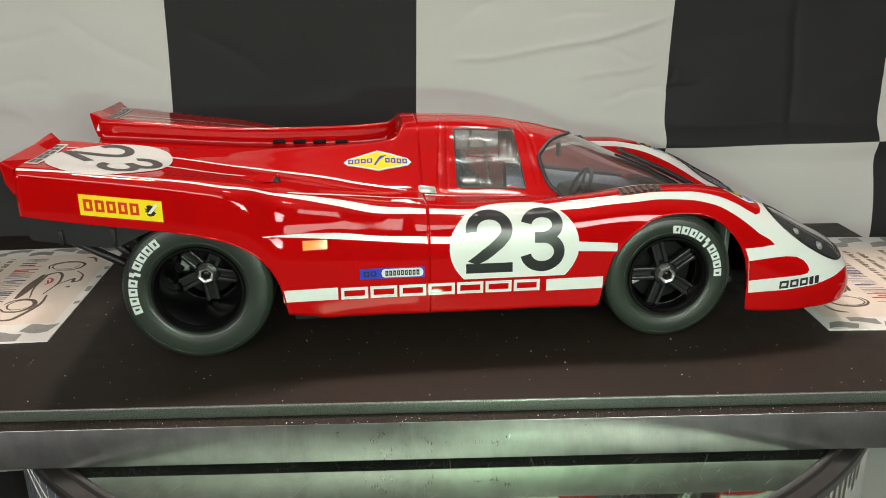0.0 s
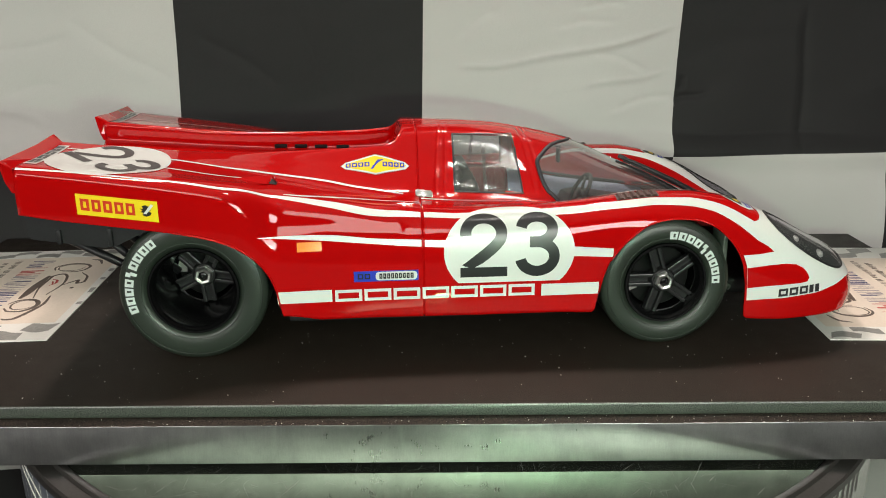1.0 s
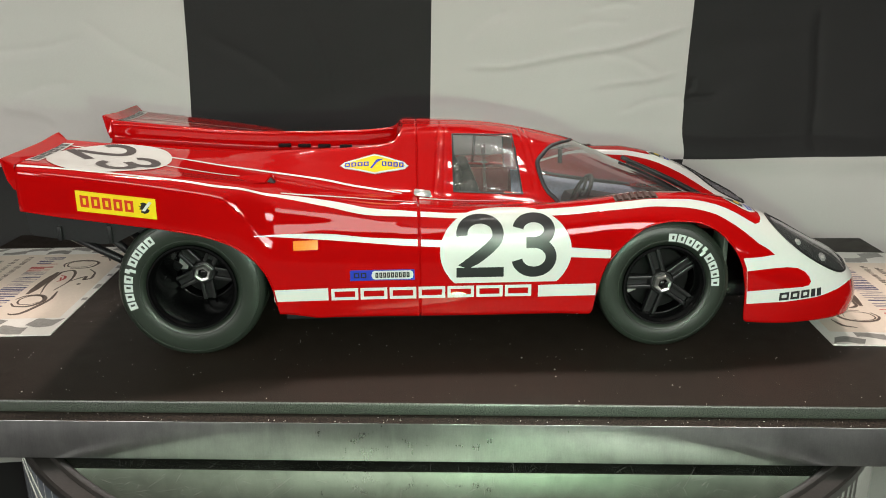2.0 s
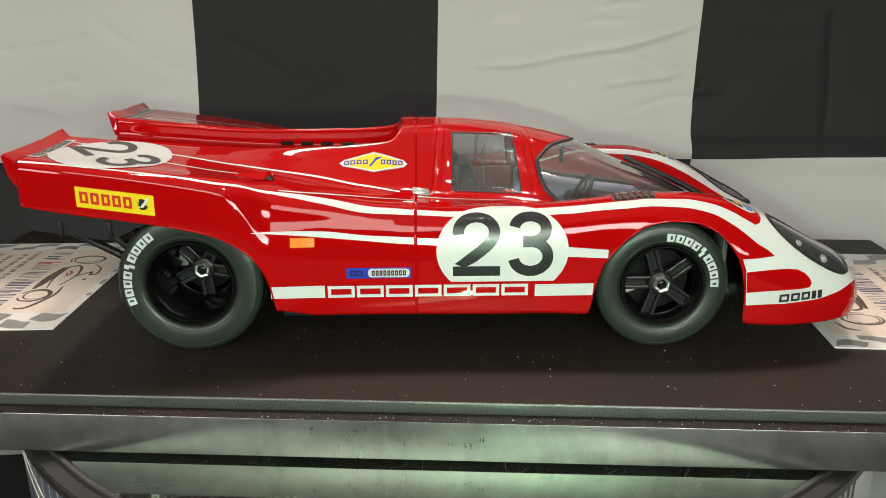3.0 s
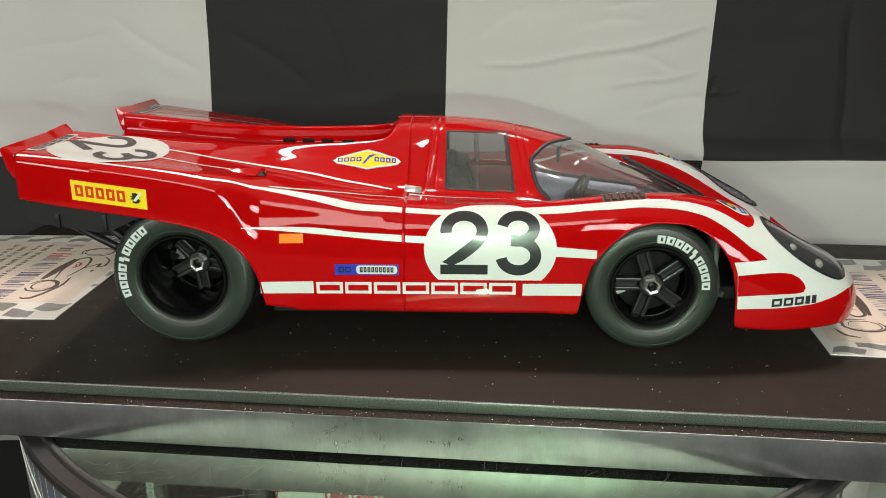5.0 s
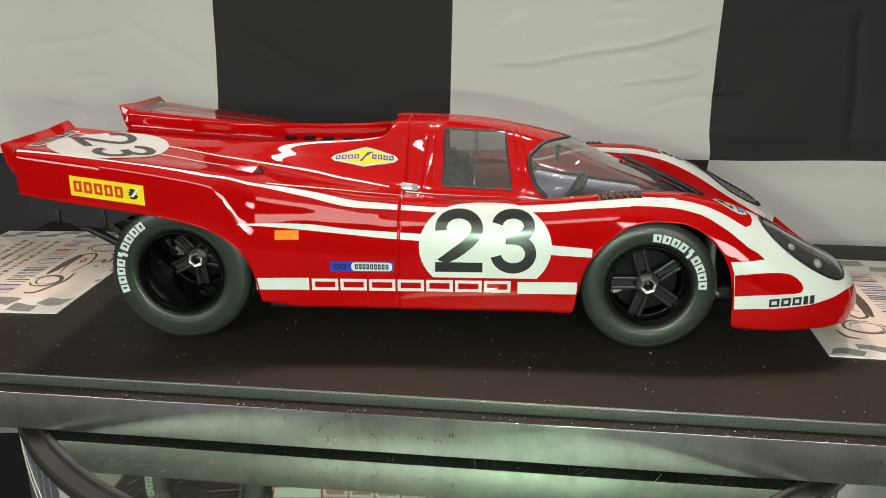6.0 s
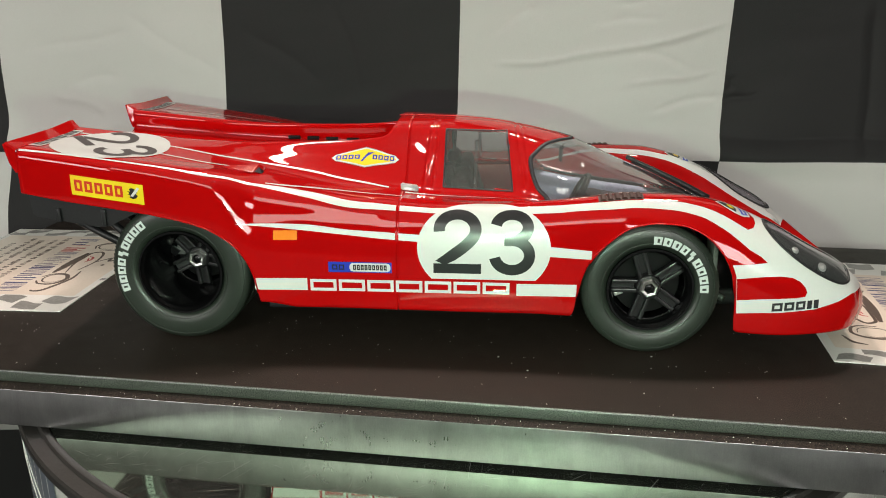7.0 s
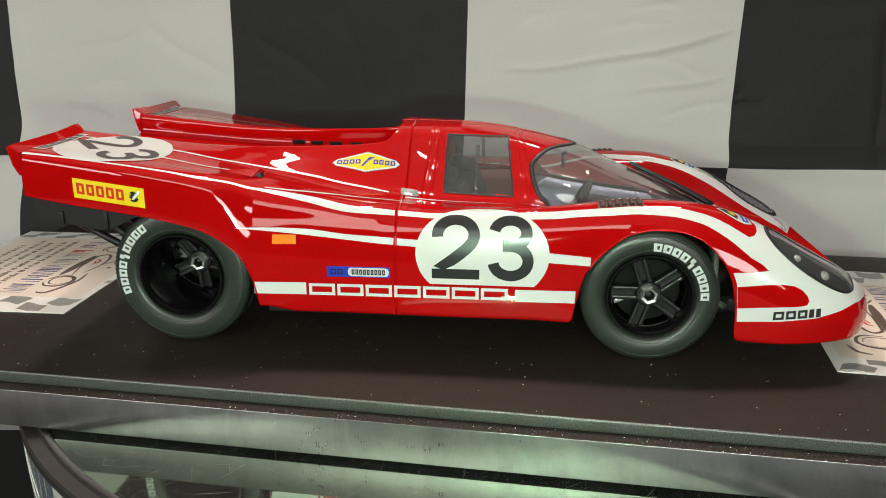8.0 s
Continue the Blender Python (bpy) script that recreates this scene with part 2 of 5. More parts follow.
# half sections of the shell: station x, then (half width, height) of twelve lines from the sill to the middle
STATIONS = [
    (-156, "77.5,20 78,45 78.3,74 77.9,80.5 75.8,82.2 60,82.4 45,82.6 35,83 28.6,83.7 27.2,82.6 26.4,74.5 0,74"),
    (-126, "77.7,20 78.4,45 78.6,70.5 77.9,76.8 75.4,78.5 60,78.9 46,79.4 36,80.4 29.3,80.9 28,80 27.3,72.5 0,72"),
    (-98, "77.7,20 78.4,40 78.4,65.6 77.5,72.4 74.6,75 60,75.2 48,76 38,77.8 30,78.5 28.7,77.8 28,70.5 0,70"),
    (-78, "77.5,20 78,38 77.9,60.4 76.7,68 72.8,72 58,72.3 48,73 38,76 30,77.9 28.6,77.4 27.8,69.6 0,69.4"),
    (-62, "76.8,20 77.2,36 76.8,46.5 73.6,56.2 69.6,65.4 57,69.1 48,69.7 37.5,74.4 29.6,78 28.4,77.6 27.5,69.3 0,69"),
    (-40, "75.4,17 76,34 75.4,46 72.6,55.4 68.6,62.7 54,64.5 47.5,66 36,73.4 29,78.4 28,78.1 27.2,69.5 0,69"),
    (-18, "75,17 75.6,32 75,45 72,54.8 68,60.4 52,61.7 46,63.5 34.5,73.6 28.4,80 27.2,79.8 26.4,71 0,70"),
    (-15, "75,17 75.6,32 75,45 72,54.7 68,60.3 51.6,61.5 45.6,63.2 34,73.6 27.6,81 26.4,81.2 25.4,75 0,74"),
    (-11, "75,17 75.6,32 75,45 72,54.4 67.8,60 51,61.1 45,62.8 33.4,73.5 24.4,83.6 19.5,85.8 12,86.7 0,87"),
    (10, "74.75,17 75.5,31 75,45 72.6,54 67.5,58.9 50,59 41.5,59.4 31.5,71 22.6,83 17.5,85.5 10,86.4 0,86.7"),
    (30, "74.75,17 75.5,31 75,45 72.4,53.8 67,59 50,58.4 41.8,58.4 32.4,70.2 22.7,82.2 17,84.2 10,85.1 0,85.4"),
    (48, "74.75,17 75.5,31 75,46 72.4,55.2 66.5,60.4 51.5,58.2 43,56.4 34.8,67.6 24,78.8 17,81 10,82 0,82.4"),
    (68, "75.2,16 75.6,31 75.2,48 73,56.5 67.5,61.8 55,60.6 44,52.6 37.6,63.4 26,72 18,75 10,76.6 0,77.2"),
    (88, "76,14 76.6,31 76.2,49 73.6,58 68,63.7 56,62.8 45.5,49.6 39,56.6 28,64.6 19,66.8 10,68 0,68.5"),
    (104, "77,13 77.8,30 77.2,48 74,57.6 68,63.6 56.5,62.6 46,47.6 39,51 28,58.6 19,60.3 10,61.3 0,61.7"),
    (118, "78,12 79,28 78.2,44 74.4,54.8 68,61.4 56.5,61.0 46,45.6 37.5,47.2 28,52 19,53.6 10,54.6 0,55"),
    (132, "79,12 80,26 78.8,40 74.4,50.2 67,56.4 56,56.6 45.5,43.4 36,43.2 28,45.8 19,46.6 10,47.2 0,47.4"),
    (146, "79.4,12.4 80.6,24 79,35.6 74.2,44.8 66,50 56,49.6 44.5,39.8 36,39.8 27,39.6 19,39.8 10,40 0,40.2"),
    (158, "79,13.2 80.2,22.8 78.2,32.4 73,40 64.4,43.8 53.4,41 43.4,35.4 35.4,34 27,33.8 19,33.8 10,33.9 0,34"),
    (171, "75.6,14.2 77,21.4 75,28.4 70,34 62.2,36.8 52,34.6 42.6,30.4 35,29.2 27,29 19,29 10,29 0,29"),
    (180, "65.6,15.6 67,20.2 65.2,24.8 61.2,28.4 55,30 47,28.6 39,26.2 32.4,25.4 25.4,25.2 18,25.2 9,25.2 0,25.2"),
    (185.5, "51.6,16.8 52.8,19.8 51.4,22.6 48,24.6 43,25.4 37,24.6 31,23.4 25.8,23 20.4,22.8 14.4,22.8 7,22.8 0,22.8"),
    (189, "33,17.8 34,19.6 33,21.2 30.6,22.2 27.2,22.6 23.4,22.2 19.6,21.6 16.4,21.4 12.8,21.3 9,21.3 4.4,21.3 0,21.3"),
    (191, "15,18.8 15.4,19.6 14.9,20.2 13.8,20.6 12.2,20.7 10.4,20.6 8.8,20.4 7.2,20.3 5.6,20.2 4,20.2 2,20.2 0,20.2"),
]
LINES = [[[(x, float(s.split()[i].split(",")[k])) for x, s in STATIONS] for k in (0, 1)] for i in range(12)]
# lower edge of the side: tail, rear arch, sill, front arch, nose
HEM = [(-156, 64.6), (-142, 62.1), (-120, 58.9), (-99, 55.6), (-90, 53.6), (-81.5, 50.8), (-73, 45.6), (-66.8, 38.5), (-63.4, 30), (-61.8, 20.7), (-60, 17.8),
       (-30, 17.6), (64, 16.6), (65.3, 18), (66.6, 26), (68.5, 34), (72.6, 41.4), (79, 48.4), (87, 53.6), (96, 55.3), (105, 54.9), (112, 52.6), (119, 47), (124.5, 38),
       (126.4, 30), (127.6, 14), (129, 13), (146, 12.4), (158, 13.2), (171, 14.2), (180, 15.6), (185.5, 16.8), (189, 17.8), (191, 18.8)]
SIDE_N, TOP_N = 34, 11


def dense_section(x):
    """The whole half section at x as a fine line of (half width, height)."""
    c = np.array([[spline(LINES[i][k], x) for k in (0, 1)] for i in range(12)])
    p = np.vstack([2 * c[0] - c[1], c, [-c[-2][0], c[-2][1]]])
    out = []
    for i in range(1, 12):
        a, b, d, e = p[i - 1], p[i], p[i + 1], p[i + 2]
        t0, t1 = 0, max(np.linalg.norm(b - a), 1e-6) ** 0.5
        t2 = t1 + max(np.linalg.norm(d - b), 1e-6) ** 0.5
        t3 = t2 + max(np.linalg.norm(e - d), 1e-6) ** 0.5
        for t in np.linspace(t1, t2, TOP_N, endpoint=False):
            a1 = (t1 - t) / (t1 - t0) * a + (t - t0) / (t1 - t0) * b
            a2 = (t2 - t) / (t2 - t1) * b + (t - t1) / (t2 - t1) * d
            a3 = (t3 - t) / (t3 - t2) * d + (t - t2) / (t3 - t2) * e
            b1 = (t2 - t) / (t2 - t0) * a1 + (t - t0) / (t2 - t0) * a2
            b2 = (t3 - t) / (t3 - t1) * a2 + (t - t1) / (t3 - t1) * a3
            out.append((t2 - t) / (t2 - t1) * b1 + (t - t1) / (t2 - t1) * b2)
    out.append(c[-1])
    return np.array(out)


def across_axis(x, w, side):
    """y of a point by its width w on the near side; the car's own axis swings a little towards the viewer at the nose."""
    a = 0.0276 * (x + 160)
    h = max(float(w), a)
    return -h if side < 0 else h - 2 * a


# the rounded shoulder of the rear fender is shorter than the run that the markings count by: at its bend and at its top
BEND = [(-78, 0), (-74, 0.83), (-70, 2.2), (-66, 3.36), (-62, 3.81), (-56, 3.43), (-50, 2.74), (-40, 1.73), (-30, 1.34), (-18, 1.05), (-11, 0.79), (-5, 0.56), (0, 0.31), (10, 0)]
CREST = [(-78, 0), (-74, 1.14), (-70, 2.93), (-66, 4.39), (-62, 4.92), (-56, 4.53), (-50, 3.78), (-40, 2.59), (-30, 2.01), (-18, 1.59), (-11, 1.35), (-5, 0.96), (0, 0.55), (10, 0)]
SECTIONS = {}


def section(x):
    """Fine section at x and the running length along it, counted from the height 45 on the side."""
    key = round(float(x), 3)
    if key not in SECTIONS:
        p = dense_section(key)
        s = np.r_[0, np.cumsum(np.linalg.norm(np.diff(p, axis=0), axis=1))]
        n = 3 * TOP_N
        level = min(45.0, p[n, 1] - 4.0)
        s0 = np.interp(level, p[:n, 1], s[:n]) - (level - 45.0)
        s = s - s0
        low, high = float(spline(BEND, key)), float(spline(CREST, key))
        a, b = s[4 * TOP_N], s[5 * TOP_N]
        SECTIONS[key] = (p, s + low * np.clip((s - 10) / max(a - 10, 1), 0, 1) + (high - low) * np.clip((s - a) / max(b - a, 1), 0, 1))
    return SECTIONS[key]


def on_body(x, s, lift=0.0, side=-1):
    """The point of the shell at x, s millimetres along the section; side -1 near, 1 far."""
    a = math.floor(x)
    f = x - a
    q = np.zeros(2)
    n = np.zeros(2)
    for xx, wgt in ((a, 1 - f), (a + 1, f)):
        if wgt == 0:
            continue
        p, run = section(xx)
        q += wgt * np.array([np.interp(s, run, p[:, 0]), np.interp(s, run, p[:, 1])])
        d = np.array([np.interp(s + 0.6, run, p[:, 0]) - np.interp(s - 0.6, run, p[:, 0]),
                      np.interp(s + 0.6, run, p[:, 1]) - np.interp(s - 0.6, run, p[:, 1])])
        n += wgt * np.array([d[1], -d[0]])
    n /= max(np.linalg.norm(n), 1e-6)
    q += n * lift
    return (x, across_axis(x, q[0], side), q[1])


def run_of(x, w):
    """Run s at the half width w on the upper side of the fender."""
    p, run = section(round(x))
    k = 3 * TOP_N
    n = 6 * TOP_N
    return float(np.interp(-w, -p[k:n, 0], run[k:n]))


def columns():
    x = list(np.arange(-156, 190.8, 1.6)) + list(np.arange(-70, -59, 0.5)) + list(np.arange(64, 74, 0.5))
    x += list(np.arange(116, 130, 0.4)) + list(np.arange(172, 191, 0.6)) + list(np.arange(-19, -9, 0.5)) + [191.0]
    x += list(np.arange(-1, 11, 0.5)) + list(np.arange(39, 53, 0.5))
    x += [-5.9, -5.6, -5.5, -4.9, -4.8, -4.5]
    out = []
    for v in sorted(x):
        if not out or v - out[-1] > 0.09:
            out.append(v)
    return out


def half_rows(x):
    """Points of one column from the hem to the middle."""
    p, run = section(x)
    n = 3 * TOP_N
    hem = min(float(spline(HEM, x)), p[n, 1] - 1.0)
    s_hem = np.interp(hem, p[:n, 1], run[:n])
    s = np.r_[np.linspace(s_hem, run[n], SIDE_N), run[n + 1:]]
    return np.stack([np.interp(s, run, p[:, 0]), np.interp(s, run, p[:, 1])], 1)


# ---- mesh helpers ----
def mesh_of(name, verts, faces, mats, smooth=True, index=None):
    me = bpy.data.meshes.new(name)
    me.from_pydata([(x * MM, y * MM, z * MM) for x, y, z in verts], [], faces)
    for q in (mats if isinstance(mats, (list, tuple)) else [mats]):
        me.materials.append(q)
    if index is not None:
        me.polygons.foreach_set("material_index", index)
    me.polygons.foreach_set("use_smooth", [smooth] * len(me.polygons))
    me.update()
    return me


def part(name, me, parent, label="", smooth_by=None):
    ob = new(name, me)
    ob.parent = parent
    if smooth_by:
        me.set_sharp_from_angle(angle=radians(smooth_by))
    return tagged(ob, label)


def thing(name, label, category, at=(0, 0, 0), rz=0.0, group="", kind=""):
    ob = new(name)
    ob.empty_display_size = 0.01
    ob.matrix_basis = pose(at[0] * MM, at[1] * MM, at[2] * MM, 0, 0, rz)
    return tagged(ob, label, category, group, kind)


def lathe(profile, steps=96, ripple=None, flip=False):
    """Turn (radius, depth) about the y axis; ripple: rings whose radius goes in and out."""
    v, f, n = [], [], len(profile)
    for k in range(steps):
        a = 2 * math.pi * k / steps
        for i, (r, y) in enumerate(profile):
            if ripple and i in ripple and k % 2:
                r -= ripple[i]
            v.append((r * math.cos(a), y, r * math.sin(a)))
    for k in range(steps):
        for i in range(n - 1):
            q = [k * n + i, k * n + i + 1, (k + 1) % steps * n + i + 1, (k + 1) % steps * n + i]
            f.append(q[::-1] if flip else q)
    return v, f


def tube(points, radius, sides=8, closed=False, flat=1.0, up=None):
    """A round or flattened rod along points; radius: one number or one a point."""
    p = np.array(points, float)
    m = len(p)
    v, f = [], []
    for i in range(m):
        a, b = p[(i - 1) % m if closed else max(i - 1, 0)], p[(i + 1) % m if closed else min(i + 1, m - 1)]
        t = b - a
        t /= max(np.linalg.norm(t), 1e-9)
        ref = np.array(up[i] if up is not None else (0, 0, 1) if abs(t[2]) < 0.9 else (1, 0, 0), float)
        s = np.cross(t, ref)
        s /= max(np.linalg.norm(s), 1e-9)
        u = np.cross(s, t)
        r = radius[i] if isinstance(radius, (list, tuple)) else radius
        for k in range(sides):
            c = 2 * math.pi * k / sides
            v.append(tuple(p[i] + r * (s * math.cos(c) + u * math.sin(c) * flat)))
    for i in range(m if closed else m - 1):
        for k in range(sides):
            f.append([i * sides + k, i * sides + (k + 1) % sides, (i + 1) % m * sides + (k + 1) % sides, (i + 1) % m * sides + k])
    if not closed:
        f += [list(range(sides))[::-1], [(m - 1) * sides + k for k in range(sides)]]
    return v, f


def block(x0, x1, y0, y1, z0, z1, bevel=0.4, segments=2):
    """A bevelled box as vertices and faces."""
    bm = bmesh.new()
    bmesh.ops.create_cube(bm, size=1)
    for q in bm.verts:
        q.co = Vector(((x0 + x1) / 2 + q.co.x * (x1 - x0), (y0 + y1) / 2 + q.co.y * (y1 - y0), (z0 + z1) / 2 + q.co.z * (z1 - z0)))
    if bevel:
        bmesh.ops.bevel(bm, geom=list(bm.edges), offset=bevel, segments=segments, affect="EDGES", profile=0.6)
    bm.verts.index_update()
    out = [tuple(q.co) for q in bm.verts], [[q.index for q in g.verts] for g in bm.faces]
    bm.free()
    return out


def joined(*pieces):
    v, f = [], []
    for a, b in pieces:
        n = len(v)
        v += list(a)
        f += [[i + n for i in q] for q in b]
    return v, f


def moved(piece, m):
    return [tuple(m @ Vector(q)) for q in piece[0]], piece[1]


# ---- the hall ----
def slab(name, x0, x1, y0, y1, z0, z1, mat, label, category):
    v, f = block(x0, x1, y0, y1, z0, z1, 0)
    ob = new(name, mesh_of(name, v, f, mat, smooth=False))
    return tagged(ob, label, category, kind="structure")


slab("floor", -3000, 3000, -3500, 2500, -1000, -950, FLOOR, "dark grey carpet of the exhibition hall", "floor")
slab("ceiling", -3000, 3000, -3500, 2500, 1800, 1850, CEILING, "pale painted ceiling of the exhibition hall", "ceiling")
slab("wall_north", -3000, 3000, 2500, 2550, -950, 1800, WALL, "dark draped wall of the exhibition hall", "wall")
slab("wall_south", -3000, 3000, -3550, -3500, -950, 1800, WALL, "dark draped wall of the exhibition hall", "wall")
slab("wall_west", -3050, -3000, -3500, 2500, -950, 1800, WALL, "dark draped wall of the exhibition hall", "wall")
slab("wall_east", 3000, 3050, -3500, 2500, -950, 1800, WALL, "dark draped wall of the exhibition hall", "wall")

# ---- the chequered flag, hung behind and laid over the table ----
FLAG_X = [-745, -595, -445, -294.5, -144, 6.7, 171, 322, 472, 622, 772]
FLAG_V = [-363, -213, -110, 41, 205, 355]


# fold lines in the cloth: from u, v to u, v, depth, width
CREASES = [(34, 99, 90, 105, -1.1, 1.6), (90, 105, 162, 121, -1.4, 1.8), (94, 124, 127, 128, 0.9, 1.5), (105, 136, 133, 137, 0.8, 1.4), (114, 86, 161, 95, -1.0, 1.7), (131, 72, 168, 81, 1.0, 1.8), (30, 120, 52, 134, 0.7, 2.2),
           (119, 107, 150, 98, 0.9, 1.6), (170, 76, 191, 82, 1.3, 1.6), (173, 84, 177, 91, 1.4, 1.4), (-246, 87, -218, 92, 0.9, 2.4), (-269, 108, -212, 119, 0.9, 3.0), (-205, 127, -152, 95, 0.8, 3.4),
           (-259, 78, -228, 69, -0.9, 2.4), (256, 131, 260, 46, 1.6, 3.2), (180, 56, 283, 53, 1.2, 2.0), (-127, 119, -84, 91, 0.8, 3.0), (-70, 131, -56, 87, 0.7, 3.0)]


def flag_point(u, v):
    """u along the cloth, v up it; below -60 it lies on the table towards the viewer."""
    hang = 137 + 1.6 * math.sin(u / 41 + v / 90) + 1.2 * math.sin(u / 17 - v / 33 + 1) * math.exp(-((v - 55) / 45) ** 2)
    hang += 3.0 * noise.noise(Vector((u / 120, v / 70, 1.3)))
    hang -= 6 * math.exp(-((v - 44 - 3 * math.sin(u / 60)) / 9) ** 2)
    hang += 0.5 * noise.noise(Vector((u / 60 + v / 30, (v - u * 0.35) / 12, 4.2)))
    for u0, v0, u1, v1, deep, wide in CREASES:
        du, dv = u1 - u0, v1 - v0
        size = math.hypot(du, dv)
        t = ((u - u0) * du + (v - v0) * dv) / size / size
        if -0.6 < t < 1.6:
            off = ((u - u0) * dv - (v - v0) * du) / size + 1.2 * math.sin(t * 5 + u0)
            if abs(off) < 9 * wide:
                hang += 1.3 * deep * (math.exp(-abs(off) / wide) - 0.35 * math.exp(-abs(off - 2.2 * wide) / wide / 2)) * math.exp(-max(0, abs(t - 0.5) - 0.35) ** 2 / 0.03)
    hang -= 18 / (1 + math.exp((v - 20) / 14))
    lean = 0.022 * (v - 90)
    bend = -60.0
    if v > bend:
        return (u + lean, hang, v)
    run = bend - v
    flat = 1 - math.exp(-run / 12)
    return (u + lean, hang - run * flat, bend - 9 * flat + 1.2 * noise.noise(Vector((u / 40, v / 40, 7))))


def flag():
    cols = sorted({round(float(q), 2) for a, b in zip(FLAG_X, FLAG_X[1:]) for q in np.linspace(a, b, 101 if -300 < a < 200 else 25)})
    rows = sorted({round(float(q), 2) for a, b in zip(FLAG_V, FLAG_V[1:]) for q in np.linspace(a, b, 121 if a == 41 else 31)})
    v = [flag_point(u, w) for u in cols for w in rows]
    n, f, tone = len(rows), [], []
    for i in range(len(cols) - 1):
        a = sum(cols[i] + 0.1 > q for q in FLAG_X)
        for j in range(n - 1):
            b = sum(rows[j] + 0.1 > q for q in FLAG_V)
            f.append([i * n + j, (i + 1) * n + j, (i + 1) * n + j + 1, i * n + j + 1])
            tone.append((a + b) % 2)
    me = mesh_of("chequered_flag", v, f, [CLOTH_WHITE, CLOTH_BLACK], index=tone)
    ob = tagged(new("chequered_flag", me), "black and white chequered cloth flag, creased, hung behind the plinth", "flag")
    thick = ob.modifiers.new("cloth", "SOLIDIFY")
    thick.thickness = 0.0004
    return ob


flag()


def table():
    ob = thing("display_table", "dark display table under the chequered cloth", "table", (0, -150, -71))
    v, f = block(-900, 900, -420, 400, -30, 0, 2)
    part("tabletop", mesh_of("tabletop", v, f, CLOTH_BLACK, smooth=False), ob)
    for x in (-860, 860):
        for y in (-380, 360):
            v, f = block(x - 20, x + 20, y - 20, y + 20, -879, -30, 2)
            part("leg", mesh_of("leg", v, f, RIM_BLACK, smooth=False), ob)


table()


# ---- turntable ----
def turntable():
    ob = thing("display_turntable", "round display turntable with scratched mirror top and white printed sides", "turntable", (10.5, 18.3, 0))
    steps = 160

    def ring(profile):
        v, f = lathe(profile, steps)
        return [(x, z, y) for x, y, z in v], [q[::-1] for q in f]
    v, f = ring([(0.01, -21.3), (100, -21.3), (198.2, -21.3), (198.2, -23)])
    part("mirror_disc", mesh_of("mirror_disc", v, f, MIRROR, smooth=False), ob, "scratched mirror disc with a green tint")
    v, f = ring([(198.3, -23), (198.3, -20.9), (199.3, -20.2), (201, -20.2), (201.6, -20.9), (201.8, -21.4), (206.6, -21.6), (207.4, -22.4), (207.4, -25.5), (206, -26)])
    part("rim", mesh_of("rim", v, f, RIM_BLACK), ob, "black plastic rim", 35)
    v, f = ring([(206, -26), (206.2, -68.5), (204, -69)])
    part("drum", mesh_of("drum", v, f, FOIL), ob, "white printed side")
    # slate printed field with pale upright lines and arcs on one side, dark uprights on the other
    def wrap(name, a0, a1, z0, z1, mat, text="", r=206.4):
        v = [(r * math.cos(a), r * math.sin(a), z) for a in np.linspace(a0, a1, max(2, int((a1 - a0) / 0.04) + 2)) for z in (z0, z1)]
        f = [[2 * k, 2 * k + 2, 2 * k + 3, 2 * k + 1] for k in range(len(v) // 2 - 1)]
        return part(name, mesh_of(name, v, f, mat), ob, text)
    wrap("printed_field", -2.78, -2.27, -67, -26.4, CARD_SLATE, "slate grey printed field")
    for k in range(13):
        wrap("printed_line", -2.76 + 0.038 * k, -2.757 + 0.038 * k, -66, -27, CARD_WHITE, r=206.6)
    for k in range(9):
        wrap("printed_bar", -1.02 + 0.026 * k, -1.009 + 0.026 * k, -27 - (7, 11, 5, 13, 9, 14, 8, 12, 10)[k], -26.4, CARD_INK)
    for a0, drop in ((-2.74, 22), (-2.62, 30)):
        arc = [(206.7 * math.cos(a0 + q * 0.36), 206.7 * math.sin(a0 + q * 0.36), -28 - drop * q * q) for q in np.linspace(0, 1, 20)]
        v, f = tube(arc, 0.22, 5)
        part("drum_line", mesh_of("drum_line", v, f, CARD_WHITE), ob, "thin pale printed arc")


turntable()

# ---- plinth ----
PLINTH_TURN = -4.28


def plinth():
    ob = thing("display_plinth", "long black lacquered plinth with stepped edge", "plinth", (0, 0, 0), PLINTH_TURN)
    for name, (x, y0, y1, z0, z1) in (("top_board", (261, -117.3, 99, -5, 0)), ("base_board", (268, -124.3, 106, -19.3, -4.8))):
        top = name == "top_board"
        v, f = block(-x, x, y0, y1, z0, z1, 0.8 if top else 0.35, 3)
        if not top:  # the base front flares out towards the foot, tilted to steer the mirror's glow
            v = [(a, b if b > -100 else b - 1.0 if c < -12 else b + 0.9, c) for a, b, c in v]
        me = mesh_of(name, v, f, [PLINTH, PLINTH_EDGE if top else PLINTH_FACE], smooth=False)
        for g in me.polygons:
            g.material_index = int(abs(g.normal.z) < (0.97 if top else 0.3))
        part(name, me, ob, smooth_by=40)
    for x in (-110, 110):
        for y in (-80, 70):
            v, f = lathe([(0.01, 0), (6, 0), (6.4, 0.5), (6.4, 1.9), (0.01, 1.9)], 24)
            part("foot", mesh_of("foot", [(x + a, y + c, -19.2 - b) for a, b, c in v], f, RUBBER), ob)
    return ob


plinth()


